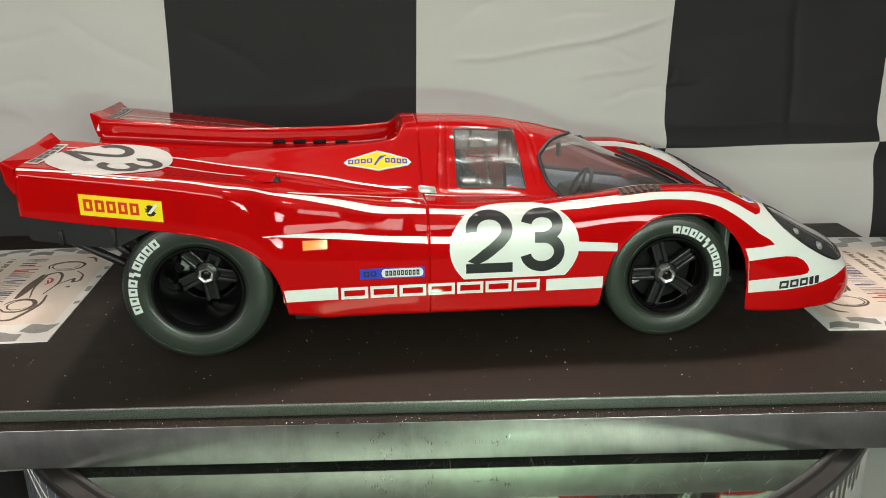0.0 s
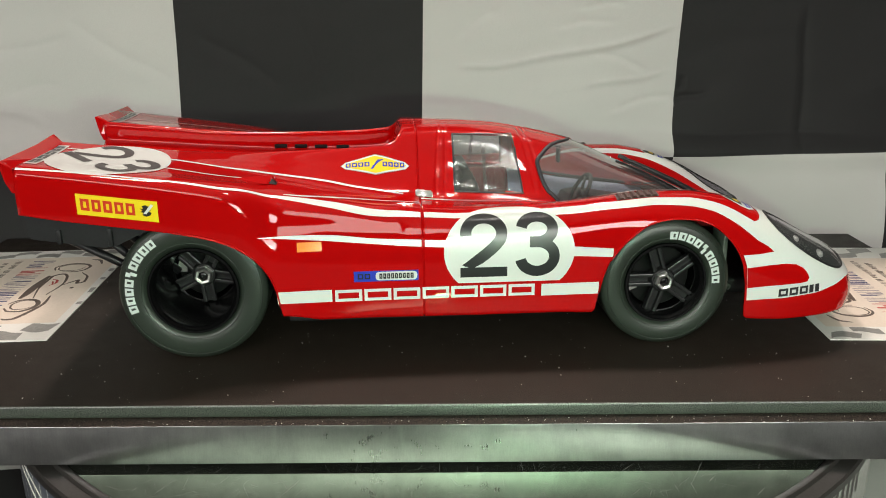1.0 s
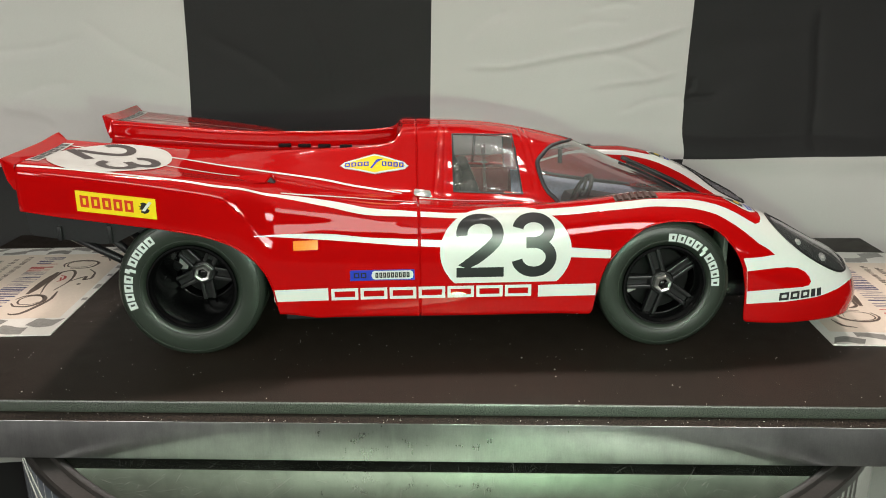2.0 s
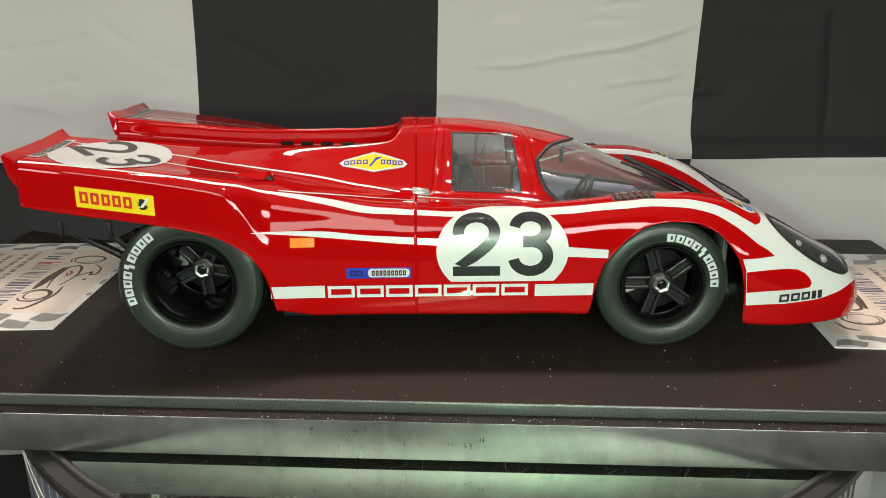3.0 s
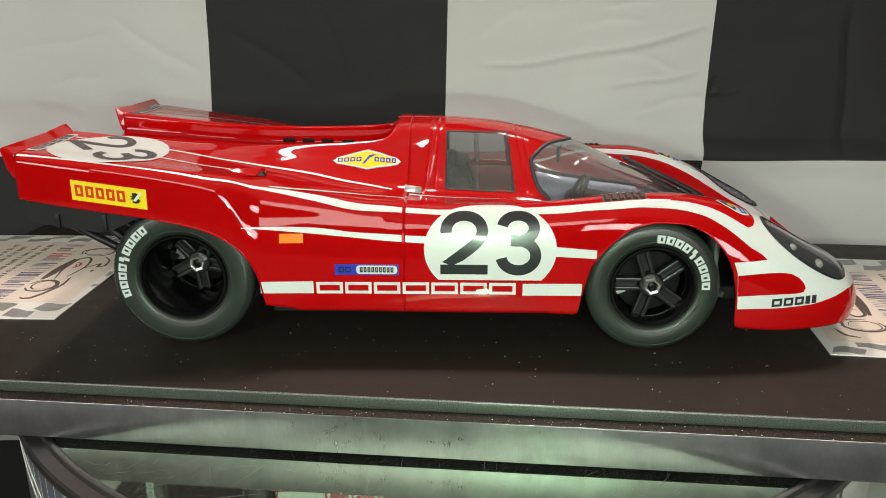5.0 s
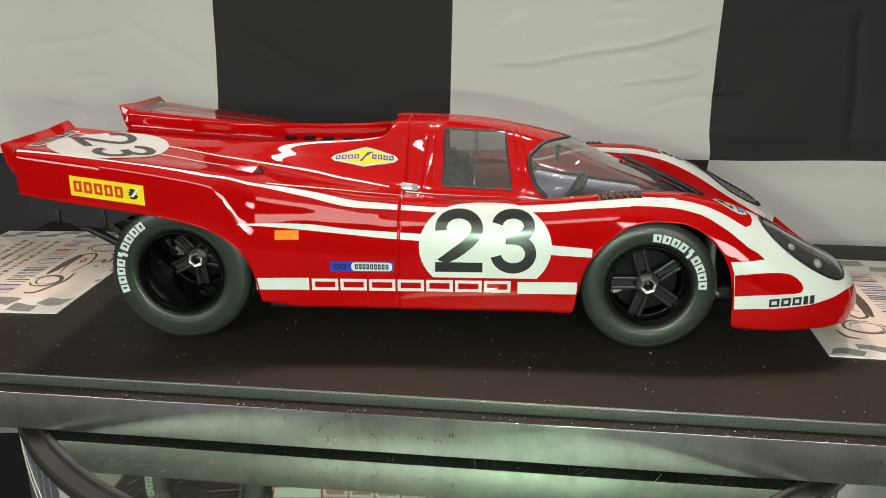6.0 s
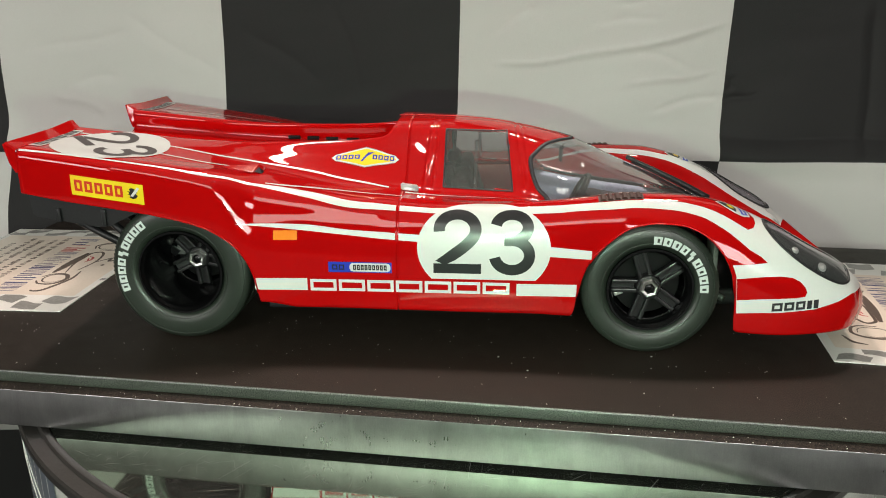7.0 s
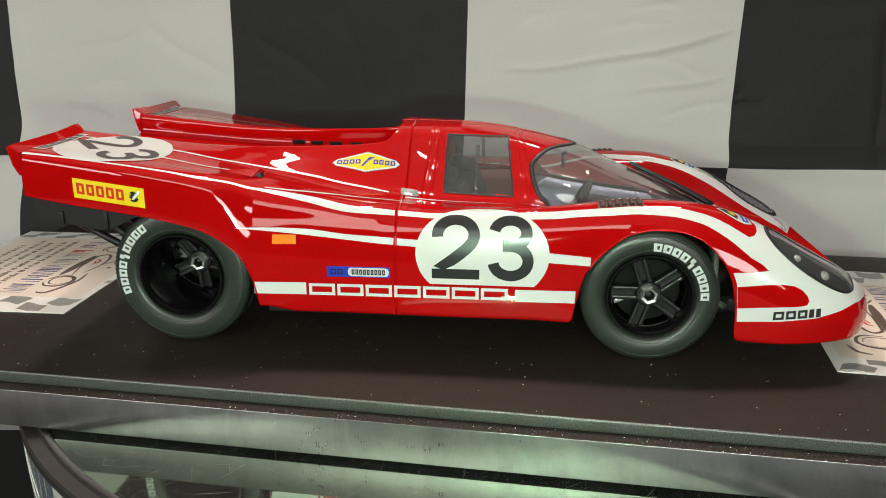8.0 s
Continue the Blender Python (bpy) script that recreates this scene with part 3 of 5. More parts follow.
def dust():
    """Specks of dust on the plinth: one piece of stuff."""
    rnd = random.Random(4)
    v, f = [], []
    c, s = math.cos(radians(PLINTH_TURN)), math.sin(radians(PLINTH_TURN))
    for _ in range(1500):
        x, y, r = rnd.uniform(-255, 255), rnd.uniform(-117, 30), 0.05 + 0.24 * rnd.random() ** 4
        if rnd.random() < 0.06:
            r *= 1.7
        n = len(v)
        z = 0.02
        if rnd.random() < 0.22:
            y, z = rnd.uniform(-123.8, -117.6), -4.78
        for k in range(5):
            a = 2 * math.pi * k / 5
            px_, py_ = x + r * math.cos(a) * rnd.uniform(0.6, 1.4), y + r * math.sin(a)
            v.append((px_ * c - py_ * s, px_ * s + py_ * c, z))
        v.append((x * c - y * s, x * s + y * c, z + r * 0.7))
        f += [[n + k, n + (k + 1) % 5, n + 5] for k in range(5)]
    tagged(new("dust", mesh_of("dust", v, f, CARD_WHITE)), "pale specks of dust on the black plinth", "dust", kind="stuff")


dust()


# ---- flyers ----
def flyer(at, rz, label):
    """A printed card, 100 by 133; local x to the right, y away, the corner nearest the car at 0, 0; the picture side faces up."""
    ob = thing("flyer", label, "flyer", at, rz, group="flyers beside the car")
    w, d = 100.0, 133.0

    def sheet(name, loops, mat, z, text=""):
        v, f = [], []
        for lp in loops:
            f.append(list(range(len(v), len(v) + len(lp))))
            v += [(x, y, z) for x, y in lp]
        part(name, mesh_of(name, v, f, mat, smooth=False), ob, text)

    v, f = block(0, w, 0, d, 0, 0.5, 0.12)
    part("card", mesh_of("card", v, f, CARD_WHITE, smooth=False), ob)
    sheet("picture_ground", [[(4, 14), (w - 3, 14), (w - 3, d - 20), (4, d - 20)]], CARD, 0.53, "warm buff printed ground")
    # waved chequers along both ends, two rows each
    for y0, y1 in ((1.2, 13.4), (113.6, d - 1.2)):
        rows = (y0, (y0 + y1) / 2, y1)
        for k in range(2):
            waves = []
            for c in range(8):
                if (c + k) % 2:
                    continue
                x0, x1 = 1.0 + 12.6 * c, 1.0 + 12.6 * (c + 1)
                bend = [(x0 + (x1 - x0) * q, 1.6 * math.sin(q * 3.1416 * 1.3 + 0.9 * c)) for q in np.linspace(0, 1, 9)]
                lo, hi = rows[k], rows[k + 1]
                lp = [(min(x, w - 1), max(y0, lo + s)) for x, s in bend] + [(min(x + 2.5 * (1 - k), w - 1), min(y1, hi + s)) for x, s in bend[::-1]]
                waves.append(lp)
            sheet("chequer_wave", waves, CARD_GREY, 0.56 + 0.004 * k, "grey printed chequer waves")
    sheet("edge_chequer", [[(0.5, a), (3.0, a + 0.6), (2.8, b), (0.5, b - 0.5)] for a, b in ((36, 41), (50.5, 54.5), (66.5, 74), (86.5, 90.5))], CARD_GREY, 0.56)

    def brush(name, strokes, mat, text=""):
        """Pen strokes that swell in the middle: (points, width)."""
        v, f = [], []
        for path, wd in strokes:
            keys = np.linspace(0, 1, len(path))
            s = np.linspace(0, 1, 10 * len(path))
            q = np.stack([spline(list(zip(keys, [p[i] for p in path])), s) for i in (0, 1)], 1)
            t = np.gradient(q, axis=0)
            nrm = np.stack([-t[:, 1], t[:, 0]], 1) / np.maximum(np.linalg.norm(t, axis=1), 1e-6)[:, None]
            half = wd / 2 * (0.35 + 0.65 * np.sin(np.pi * s))
            n = len(v)
            for a, b, h in zip(q, nrm, half):
                v += [(*(a - b * h), 0.575), (*(a + b * h), 0.575)]
            f += [[n + 2 * i, n + 2 * i + 2, n + 2 * i + 3, n + 2 * i + 1] for i in range(len(s) - 1)]
        part(name, mesh_of(name, v, f, mat, smooth=False), ob, text)

    def oval(cx, cy, rx, ry, a0, a1):
        return [(cx + rx * math.cos(a), cy + ry * math.sin(a)) for a in np.linspace(a0, a1, 9)]
    # pen drawing of an open racing car, its length along y
    brush("drawing", [(oval(28.3, 89.8, 7.4, 8.2, 0.4, 6.0), 2.2), (oval(27.6, 89, 5.6, 6.2, 3.4, 9.0), 1.0), (oval(24, 33.4, 9.2, 7.2, 1.2, 6.9), 1.7), (oval(24.4, 33.0, 7.0, 5.4, 4.0, 9.6), 0.8),
                      ([(30.5, 106.5), (28.4, 107.8), (25.5, 107.4), (21.1, 98.5), (18.4, 87.2), (19.4, 77)], 2.2), ([(33, 80.4), (32.4, 72), (32.2, 60), (31.2, 46)], 4.4),
                      ([(26.6, 80), (29.6, 62.8), (29.4, 47.5), (25, 43.7), (22, 47), (19.6, 60), (22, 75.6)], 1.7), ([(19.2, 61.5), (16.6, 57.7), (13.5, 54.4), (12.8, 59.5), (9.8, 57.1), (10.6, 49.9), (15.9, 41.9)], 1.7),
                      ([(10, 28), (13, 21), (18, 19)], 1.8), ([(12, 66), (14, 66.6)], 2.4)], CARD_PEN, "brown pen drawing of a racing car")
    brush("drawing_badge", [([(27.5, 52), (24.5, 54), (23.8, 58), (25.8, 62)], 1.4), ([(26.4, 55), (24.8, 60)], 1.0)], CARD_RED)
    # lines of print, read from the side: plain bars
    rnd = random.Random(9)
    big, red, small = [], [], []
    y = 19.5
    while y < 108:
        if rnd.random() < 0.16:
            y += 2.2
            continue
        t = rnd.choice((0.6, 0.9, 1.6))
        x0 = 37.6 + rnd.choice((0, 0, 0, 4)) * 1.0
        lp = [(x0, y), (49.6 - rnd.choice((0, 0, 5)), y), (49.6, y + t), (x0, y + t)]
        (red if 30 < y < 44 else big).append(lp)
        y += t + rnd.choice((0.9, 1.2, 1.9))
    sheet("title_print", big, CARD_NAVY, 0.57, "navy printed title bars")
    sheet("title_print", red, CARD_RED, 0.57, "red printed title bars")
    for x, y0, y1 in ((56, 18, 106), (62.5, 22, 104), (70, 24, 98), (76.5, 20, 108), (84, 30, 96)):
        y = y0
        while y < y1:
            g = rnd.uniform(0.7, 1.5)
            h = rnd.uniform(2.2, 3.4)
            small.append([(x, y), (x + h, y), (x + h, y + g), (x, y + g)])
            y += g + rnd.choice((0.6, 0.7, 0.8, 2.0))
    sheet("small_print", small, CARD_PEN, 0.57, "small dark printed bars")
    return ob


flyer((-167.4, 87, 0.05), 180, "buff printed card flyer lying on the plinth behind the car")
flyer((168.9, -76, 0.05), -6.3, "buff printed card flyer lying on the plinth ahead of the car")


# ---- the model car ----
car = thing("model_car", "glossy red and white scale model of a racing coupe", "model car")


def glass_back(s):
    """Where the windscreen begins, by the run s along the section."""
    return float(spline([(40, 59), (46.5, 55), (49, 51.6), (57, 48.6), (61.5, 48), (67.2, 51), (81, 60), (92, 66.5), (106, 69)], s))


def glass_front(w):
    return 133 - 0.0125 * w * w


def low_run(x):
    """Run along the section at the foot of the canopy."""
    return float(section(round(x))[1][6 * TOP_N])


WINDOW = [(10.6, 60.6), (11, 83), (37.6, 82.4), (40.6, 59.2)]


def in_window(x, z):
    inside = True
    for (a, b), (c, d) in zip(WINDOW, WINDOW[1:] + WINDOW[:1]):
        inside &= (c - a) * (z - b) - (d - b) * (x - a) < 0
    return inside


def folds(x, z):
    """Shut line and the folds of the door pillars: how deep the skin lies there."""
    d = 0.0
    if -5.55 < x < -4.85:
        d += 0.9
    if z > 59 and -2 < x < 54:
        t = (z - 60) / 23
        for x0, deep in ((2.0 + 2.6 * t, 0.4), (6.2 + 1.6 * t, 0.35), (46.2 - 4.4 * t, 0.4), (49.4 - 4.8 * t, 0.35)):
            d += deep * math.exp(-((x - x0) / 0.6) ** 2) * min(1, (z - 59) / 3) * min(1, max(0, (87.5 - z) / 3))
    return d


def shell():
    xs = columns()
    grid = [half_rows(x) for x in xs]
    n = len(grid[0])
    verts, near, far = [], {}, {}
    for i, x in enumerate(xs):
        p = grid[i]
        t = np.gradient(p, axis=0)
        nrm = np.stack([t[:, 1], -t[:, 0]], 1)
        nrm /= np.maximum(np.linalg.norm(nrm, axis=1), 1e-9)[:, None]
        p = p - nrm * np.array([folds(x, z) for z in p[:, 1]])[:, None]
        for j in range(n):
            near[i, j] = len(verts)
            verts.append((x, across_axis(x, p[j, 0], -1), p[j, 1]))
            if j == n - 1:
                far[i, j] = near[i, j]
            else:
                far[i, j] = len(verts)
                verts.append((x, across_axis(x, p[j, 0], 1), p[j, 1]))
    skin, panes = [], {"near": [], "far": [], "front": []}
    first = SIDE_N + 3 * TOP_N - 2
    for i in range(len(xs) - 1):
        x = (xs[i] + xs[i + 1]) / 2
        run = section(xs[i])[1]
        for j in range(n - 1):
            w, z = grid[i][j]
            s = run[min(3 * TOP_N + j - SIDE_N + 1, len(run) - 1)] if j >= SIDE_N else 0
            a = [near[i, j], near[i + 1, j], near[i + 1, j + 1], near[i, j + 1]]
            b = [far[i, j], far[i, j + 1], far[i + 1, j + 1], far[i + 1, j]]
            if j >= first and x > glass_back(s) and x < glass_front(w):
                panes["front"] += [a, b]
            elif j >= first and in_window(x, z) and w > 18:
                panes["near"].append(a)
                panes["far"].append(b)
            else:
                skin += [a, b]

    def cut(name, faces, mat, label):
        used = sorted({q for g in faces for q in g})
        at = {q: k for k, q in enumerate(used)}
        return part(name, mesh_of(name, [verts[q] for q in used], [[at[q] for q in g] for g in faces], mat), car, label)
    body = cut("body_shell", skin, [RED, LINER], "glossy red lacquered body shell")
    thick = body.modifiers.new("skin", "SOLIDIFY")
    thick.thickness, thick.offset, thick.material_offset, thick.material_offset_rim = 0.0011, -1, 1, 0
    cut("windscreen", panes["front"], GLASS, "clear wraparound windscreen")
    cut("side_window", panes["near"], PANE, "clear side window")
    cut("side_window", panes["far"], PANE, "clear side window")


shell()


# markings that follow the skin: shapes in x and run s
def flat(loops, step=1.5):
    bm = bmesh.new()
    for lp in loops:
        bm.faces.new([bm.verts.new((x, s, 0)) for x, s in lp])
    return gridded(bm, step)


def gridded(bm, step):
    bmesh.ops.triangulate(bm, faces=list(bm.faces))
    for axis in (0, 1):
        lo, hi = min(v.co[axis] for v in bm.verts), max(v.co[axis] for v in bm.verts)
        k = math.floor(lo / step) + 1
        while k * step < hi:
            co, no = [0, 0, 0], [0, 0, 0]
            co[axis], no[axis] = k * step, 1
            bmesh.ops.bisect_plane(bm, geom=bm.verts[:] + bm.edges[:] + bm.faces[:], dist=1e-4, plane_co=co, plane_no=no)
            k += 1
    return bm


def laid(name, bm, mat, parent=None, lift=0.16, side=-1, label="", dome=None):
    """Lay a flat mesh of (x, s) on the skin."""
    bm.verts.index_update()
    v = []
    for q in bm.verts:
        up = lift + (dome(q.co.x, q.co.y) if dome else 0)
        v.append(on_body(q.co.x, q.co.y, up, side))
    f = []
    for g in bm.faces:
        i = [q.index for q in g.verts]
        p = [Vector(v[k]) for k in i]
        nrm = (p[1] - p[0]).cross(p[2] - p[0])
        c = sum(p, Vector()) / len(p)
        out = Vector((0, c.y, max(0.4 * abs(c.y), 1)))
        f.append(i if nrm.dot(out) > 0 else i[::-1])
    bm.free()
    return part(name, mesh_of(name, v, f, mat), parent or car, label)


def ribbon(name, upper, lower, mat, side=-1, lift=0.16, step=1.0, label="", across=4):
    """A stripe between two edges, each by (x, s) keys."""
    x0, x1 = max(upper[0][0], lower[0][0]), min(upper[-1][0], lower[-1][0])
    xs = np.linspace(x0, x1, max(3, int((x1 - x0) / step)))
    a, b = spline(upper, xs), spline(lower, xs)
    v = [on_body(float(x), float(p + (q - p) * k / across), lift, side) for x, p, q in zip(xs, a, b) for k in range(across + 1)]
    f, n = [], across + 1
    for i in range(len(xs) - 1):
        for k in range(across):
            g = [i * n + k, i * n + k + 1, (i + 1) * n + k + 1, (i + 1) * n + k]
            f.append(g if side < 0 else g[::-1])
    return part(name, mesh_of(name, v, f, mat), car, label)


def rect(x0, x1, s0, s1):
    return [(x0, s0), (x1, s0), (x1, s1), (x0, s1)]


def disc(cx, cs, rx, rs, n=72, low=None, high=None):
    out = []
    for k in range(n):
        a = 2 * math.pi * k / n
        s = cs + rs * math.sin(a)
        out.append((cx + rx * math.cos(a), max(s, low) if low is not None else s))
    return out


def frames(x0, x1, s0, s1, count, gap, stroke, turn=None, widths=None):
    """A row of plain hollow blocks standing for lettering."""
    loops = []
    widths = widths or [1] * count
    unit = (x1 - x0 - gap * (count - 1)) / sum(widths)
    a = x0
    for wd in widths:
        b = a + unit * wd
        for r in (rect(a, b, s0, s0 + stroke), rect(a, b, s1 - stroke, s1), rect(a, a + stroke, s0 + stroke, s1 - stroke), rect(b - stroke, b, s0 + stroke, s1 - stroke)):
            loops.append([turn(*q) for q in r] if turn else r)
        a = b + gap
    return loops


def glyph(text, box, turn=None, weight=0.0):
    """A character of the built-in font as a flat mesh, stretched into box (x0, x1, s0, s1)."""
    cu = bpy.data.curves.new("character", "FONT")
    cu.body, cu.offset, cu.resolution_u = text, weight, 8
    ob = bpy.data.objects.new("character", cu)
    me = bpy.data.meshes.new_from_object(ob)
    bm = bmesh.new()
    bm.from_mesh(me)
    bpy.data.objects.remove(ob)
    bpy.data.meshes.remove(me)
    bpy.data.curves.remove(cu)
    xs, ys = [q.co.x for q in bm.verts], [q.co.y for q in bm.verts]
    x0, x1, s0, s1 = box
    for q in bm.verts:
        a = x0 + (q.co.x - min(xs)) / (max(xs) - min(xs)) * (x1 - x0)
        b = s0 + (q.co.y - min(ys)) / (max(ys) - min(ys)) * (s1 - s0)
        q.co = (*(turn(a, b) if turn else (a, b)), 0)
    return gridded(bm, 1.5)


def arc(cx, cy, rx, ry, a0, a1, n=26):
    return [(cx + rx * math.cos(radians(a)), cy + ry * math.sin(radians(a))) for a in np.linspace(a0, a1, n)]


def stroke(path, wide, floor=None, box=None, size=None, turn=None):
    """A pen stroke of one width along path as a flat mesh; the path lies in a field of that size, which is fitted to box (x0, x1, s0, s1)."""
    p = np.array(path, float)
    t = np.gradient(p, axis=0)
    nrm = np.stack([-t[:, 1], t[:, 0]], 1) / np.maximum(np.linalg.norm(t, axis=1), 1e-9)[:, None]
    x0, x1, s0, s1 = box
    bm, rows = bmesh.new(), []
    for q, k in zip(p, nrm):
        row = []
        for sign in (-0.5, 0.5):
            a, b = q + k * wide * sign
            b = max(b, floor) if floor is not None else b
            a, b = x0 + a / size[0] * (x1 - x0), s0 + b / size[1] * (s1 - s0)
            row.append(bm.verts.new((*(turn(a, b) if turn else (a, b)), 0)))
        rows.append(row)
    for (a, b), (c, d) in zip(rows, rows[1:]):
        bm.faces.new((a, b, d, c))
    return gridded(bm, 1.5)


def digit_two(box, mat, parent, lift, turn=None, wide=4.5):
    size = (18.8, 26.2)
    top = 26.2 - wide / 2
    body = arc(9.4, top - 6.2, 9.4 - wide / 2, 6.2, 188, -32) + [(13.4, 12.2), (10.6, 9.8), (7.4, 7.4), (4.3, 5.0), (2.0, 3.3)]
    laid("digit", stroke(body, wide, 4.1, box, size, turn), mat, parent, lift)
    laid("digit_foot", stroke([(0, 2.05), (9.4, 2.05), (18.8, 2.05)], 4.1, None, box, size, turn), mat, parent, lift)


def digit_three(box, mat, parent, lift, turn=None, wide=4.4):
    size = (18.4, 26.6)
    h = wide / 2
    upper = arc(9.0, 26.6 - h - 5.1, 8.5 - h, 5.1, 172, -84) + [(7.6, 14.2), (6.0, 14.2)]
    lower = [(6.4, 14.2), (8.0, 14.2)] + arc(9.1, h + 6.0, 9.1 - h, 14.2 - h - 6.0, 84, 0, 14)[:-1] + arc(9.1, h + 6.0, 9.1 - h, 6.0, 0, -170)
    laid("digit", stroke(upper, wide, None, box, size, turn), mat, parent, lift)
    laid("digit_bowl", stroke(lower, wide, None, box, size, turn), mat, parent, lift + 0.04)


def markings():
    w = "white painted stripe"
    # upper stripe: thin over the tail, wide over the door
    ribbon("stripe", [(-155.2, 38), (-141, 37.2), (-126, 35.7), (-98, 31.9), (-77, 28.4), (-70, 28.9), (-62, 29.2)],
           [(-155.2, 36.8), (-141, 36), (-126, 34.6), (-98, 30.8), (-77, 27.2), (-70, 27.6), (-62, 27.4)], WHITE, label=w)
    ribbon("stripe", [(-62, 29.2), (-55, 28.2), (-42.5, 24.6), (-24, 18.9), (-11, 17.3), (-6, 16.6)], [(-62, 27.4), (-55, 25.2), (-42, 20.2), (-24, 15.2), (-11, 14.3), (-6, 14)], WHITE, label=w)
    ribbon("stripe", [(-4.6, 16.6), (3, 16), (9, 15.6), (20, 15.7), (34, 16.2), (48, 16.8)], [(-4.6, 13.9), (3, 13.4), (9, 13), (20, 13), (34, 13.2), (48, 13.4)], WHITE, label=w)
    for side in (-1, 1):
        ribbon("stripe", [(48, 16.8), (57, 17.3), (68, 18.4), (79, 19.4), (90, 20.4), (102, 20.3), (113, 18.4), (122, 14.6), (128, 11), (131, 9.2)],
               [(48, 13.4), (57, 13.8), (68, 15), (79, 15.8), (90, 16.8), (101, 16.4), (112, 14.2), (121, 9.4), (128, 4.0), (131, 1.3)], WHITE, side, label=w)
        ribbon("stripe", [(-60, 30.6), (-50, 30.2), (-40, 30.8), (-30, 31), (-20, 30.2), (-6, 29)], [(-60, 30), (-50, 28.8), (-40, 28.8), (-30, 29.4), (-20, 29), (-6, 28)], WHITE, side, label=w)
        inner = [(-4.6, 49.6), (12, 48.2), (35, 48), (52, 48.6), (60, 50.4), (68, 53), (76, 54.4), (90, 54.6), (104, 54.6), (118, 54.2), (134, 52.6)]
        outer = [(-4.6, 51), (12, 49.4), (35, 49.2), (52, 50.2), (60, 53), (68, 57.4), (76, 60.4), (90, 61.4), (104, 61.4), (118, 60.8), (134, 59.6)]
        if side > 0:
            outer = [(x, w_ - 4.2 * min(1, max(0, (x - 56) / 16)) * min(1, max(0, (136 - x) / 14))) for x, w_ in outer]
        ribbon("stripe", [(x, run_of(x, w_)) for x, w_ in inner], [(x, run_of(x, w_)) for x, w_ in outer], WHITE, side, label=w, across=8)
        laid("nose_panel", flat([[(124.8, -4.6), (132, -4.4), (138, -3.8), (135.4, -1.4), (130.8, 1.4), (130.8, 9.3), (133.2, 10.2), (134.4, 12.6), (134.6, 16), (133.6, 18), (133.6, run_of(133.6, 52.6)),
                                  (140, run_of(140, 52)), (149, run_of(149, 50.6)), (159, run_of(159, 48.6)), (168, run_of(168, 45.6)), (176, run_of(176, 42)), (182, -13.6), (180, -16.6), (172, -16.8), (166, -19.1), (156.4, -21.8), (143, -23.4),
                                  (127.7, -24), (127.2, -18), (126.4, -9)]]), WHITE, side=side, label="white painted nose panel")
        laid("nose_inset", flat([[(126.6, -9.9), (136, -9.2), (143, -8.9), (147.5, -9.4), (150.6, -11), (152.6, -13.2), (153.4, -15.2), (152.6, -16.7), (150, -17.2), (146.7, -17.4), (127.3, -18.5)]]),
             RED, lift=0.28, side=side, label="red field on the white nose")
        # thin twin lines along the tail deck
        ribbon("pinstripe", [(-150, 76), (-128, 70.4), (-106, 64.6), (-83, 57.6), (-60, 52.2), (-45, 47.8), (-31, 43.2), (-12, 39.6)], [(-150, 74.8), (-128, 69.2), (-106, 63.4), (-83, 56.4), (-60, 51), (-45, 46.6), (-31, 42), (-12, 38.6)],
               WHITE, side, label="thin white line")
        ribbon("pinstripe", [(-150, 64), (-128, 58.6), (-106, 53), (-85, 46.8), (-66.5, 43.8)], [(-150, 62.8), (-128, 57.4), (-106, 51.8), (-85, 45.6), (-66.5, 42.7)], WHITE, side, label="thin white line")
        if side > 0:
            ribbon("pinstripe", [(-155.2, 38), (-141, 37.2), (-126, 35.7), (-98, 31.9), (-77, 28.1), (-60, 27.2)], [(-155.2, 36.8), (-141, 36), (-126, 34.6), (-98, 30.8), (-77, 26.9), (-60, 26)], WHITE, side)
        plate = laid("tail_plate", flat([rect(-155.0, -150.4, 44, 79.4)]), WHITE, lift=0.2, side=side, label="white plate with dark lettering blocks")
        laid("lettering_block", flat(frames(46, 77.6, -154.4, -151.2, 5, 1.2, 1.3, turn=lambda a, b: (b, a), widths=[1.2, 1.1, 1, 0.6, 0.6])), BLACK_INK, plate, 0.3, side)
        # small badges in the red tongue of the fender
        wide = lambda pts, inward=5.5 if side > 0 else 0: flat([[(x, run_of(x, w_ - inward)) for x, w_ in pts]], 1.0)
        badge = laid("fender_badge", wide([(119.4, 64.6), (122, 61.6), (128.5, 61), (132.6, 62), (133, 66.4), (130, 68.2), (126.5, 68.4), (122.5, 67)]), WHITE, lift=0.22, side=side, label="small black, yellow and blue badges")
        laid("badge_shield", wide([(120.4, 64.4), (122.6, 62.4), (126.6, 62), (127.8, 64.6), (127.2, 67.4), (123.2, 66.2)]), BLACK_INK, badge, 0.3, side)
        laid("badge_crest", wide([(124.6, 63.2), (126.4, 63.4), (126.8, 65.4), (125.2, 66.2), (123.8, 64.8)]), YELLOW, badge, 0.38, side)
        laid("badge_tag", wide([(128.9, 62), (131.8, 62.4), (132, 66.2), (129.4, 67.4)]), BLUE, badge, 0.3, side)
        laid("badge_line", wide([(129.9, 62.8), (130.7, 62.9), (131, 66), (130.3, 66.4)]), WHITE, badge, 0.38, side)
    # middle stripe
    ribbon("stripe", [(-69.5, 7.9), (-55, 8), (-42, 7.6), (-24, 5.6), (-11, 4.9), (-6, 4.6)], [(-69.5, 7.7), (-55, 6.4), (-42, 5.2), (-24, 3.4), (-11, 2.2), (-6, 1.9)], WHITE, label=w)
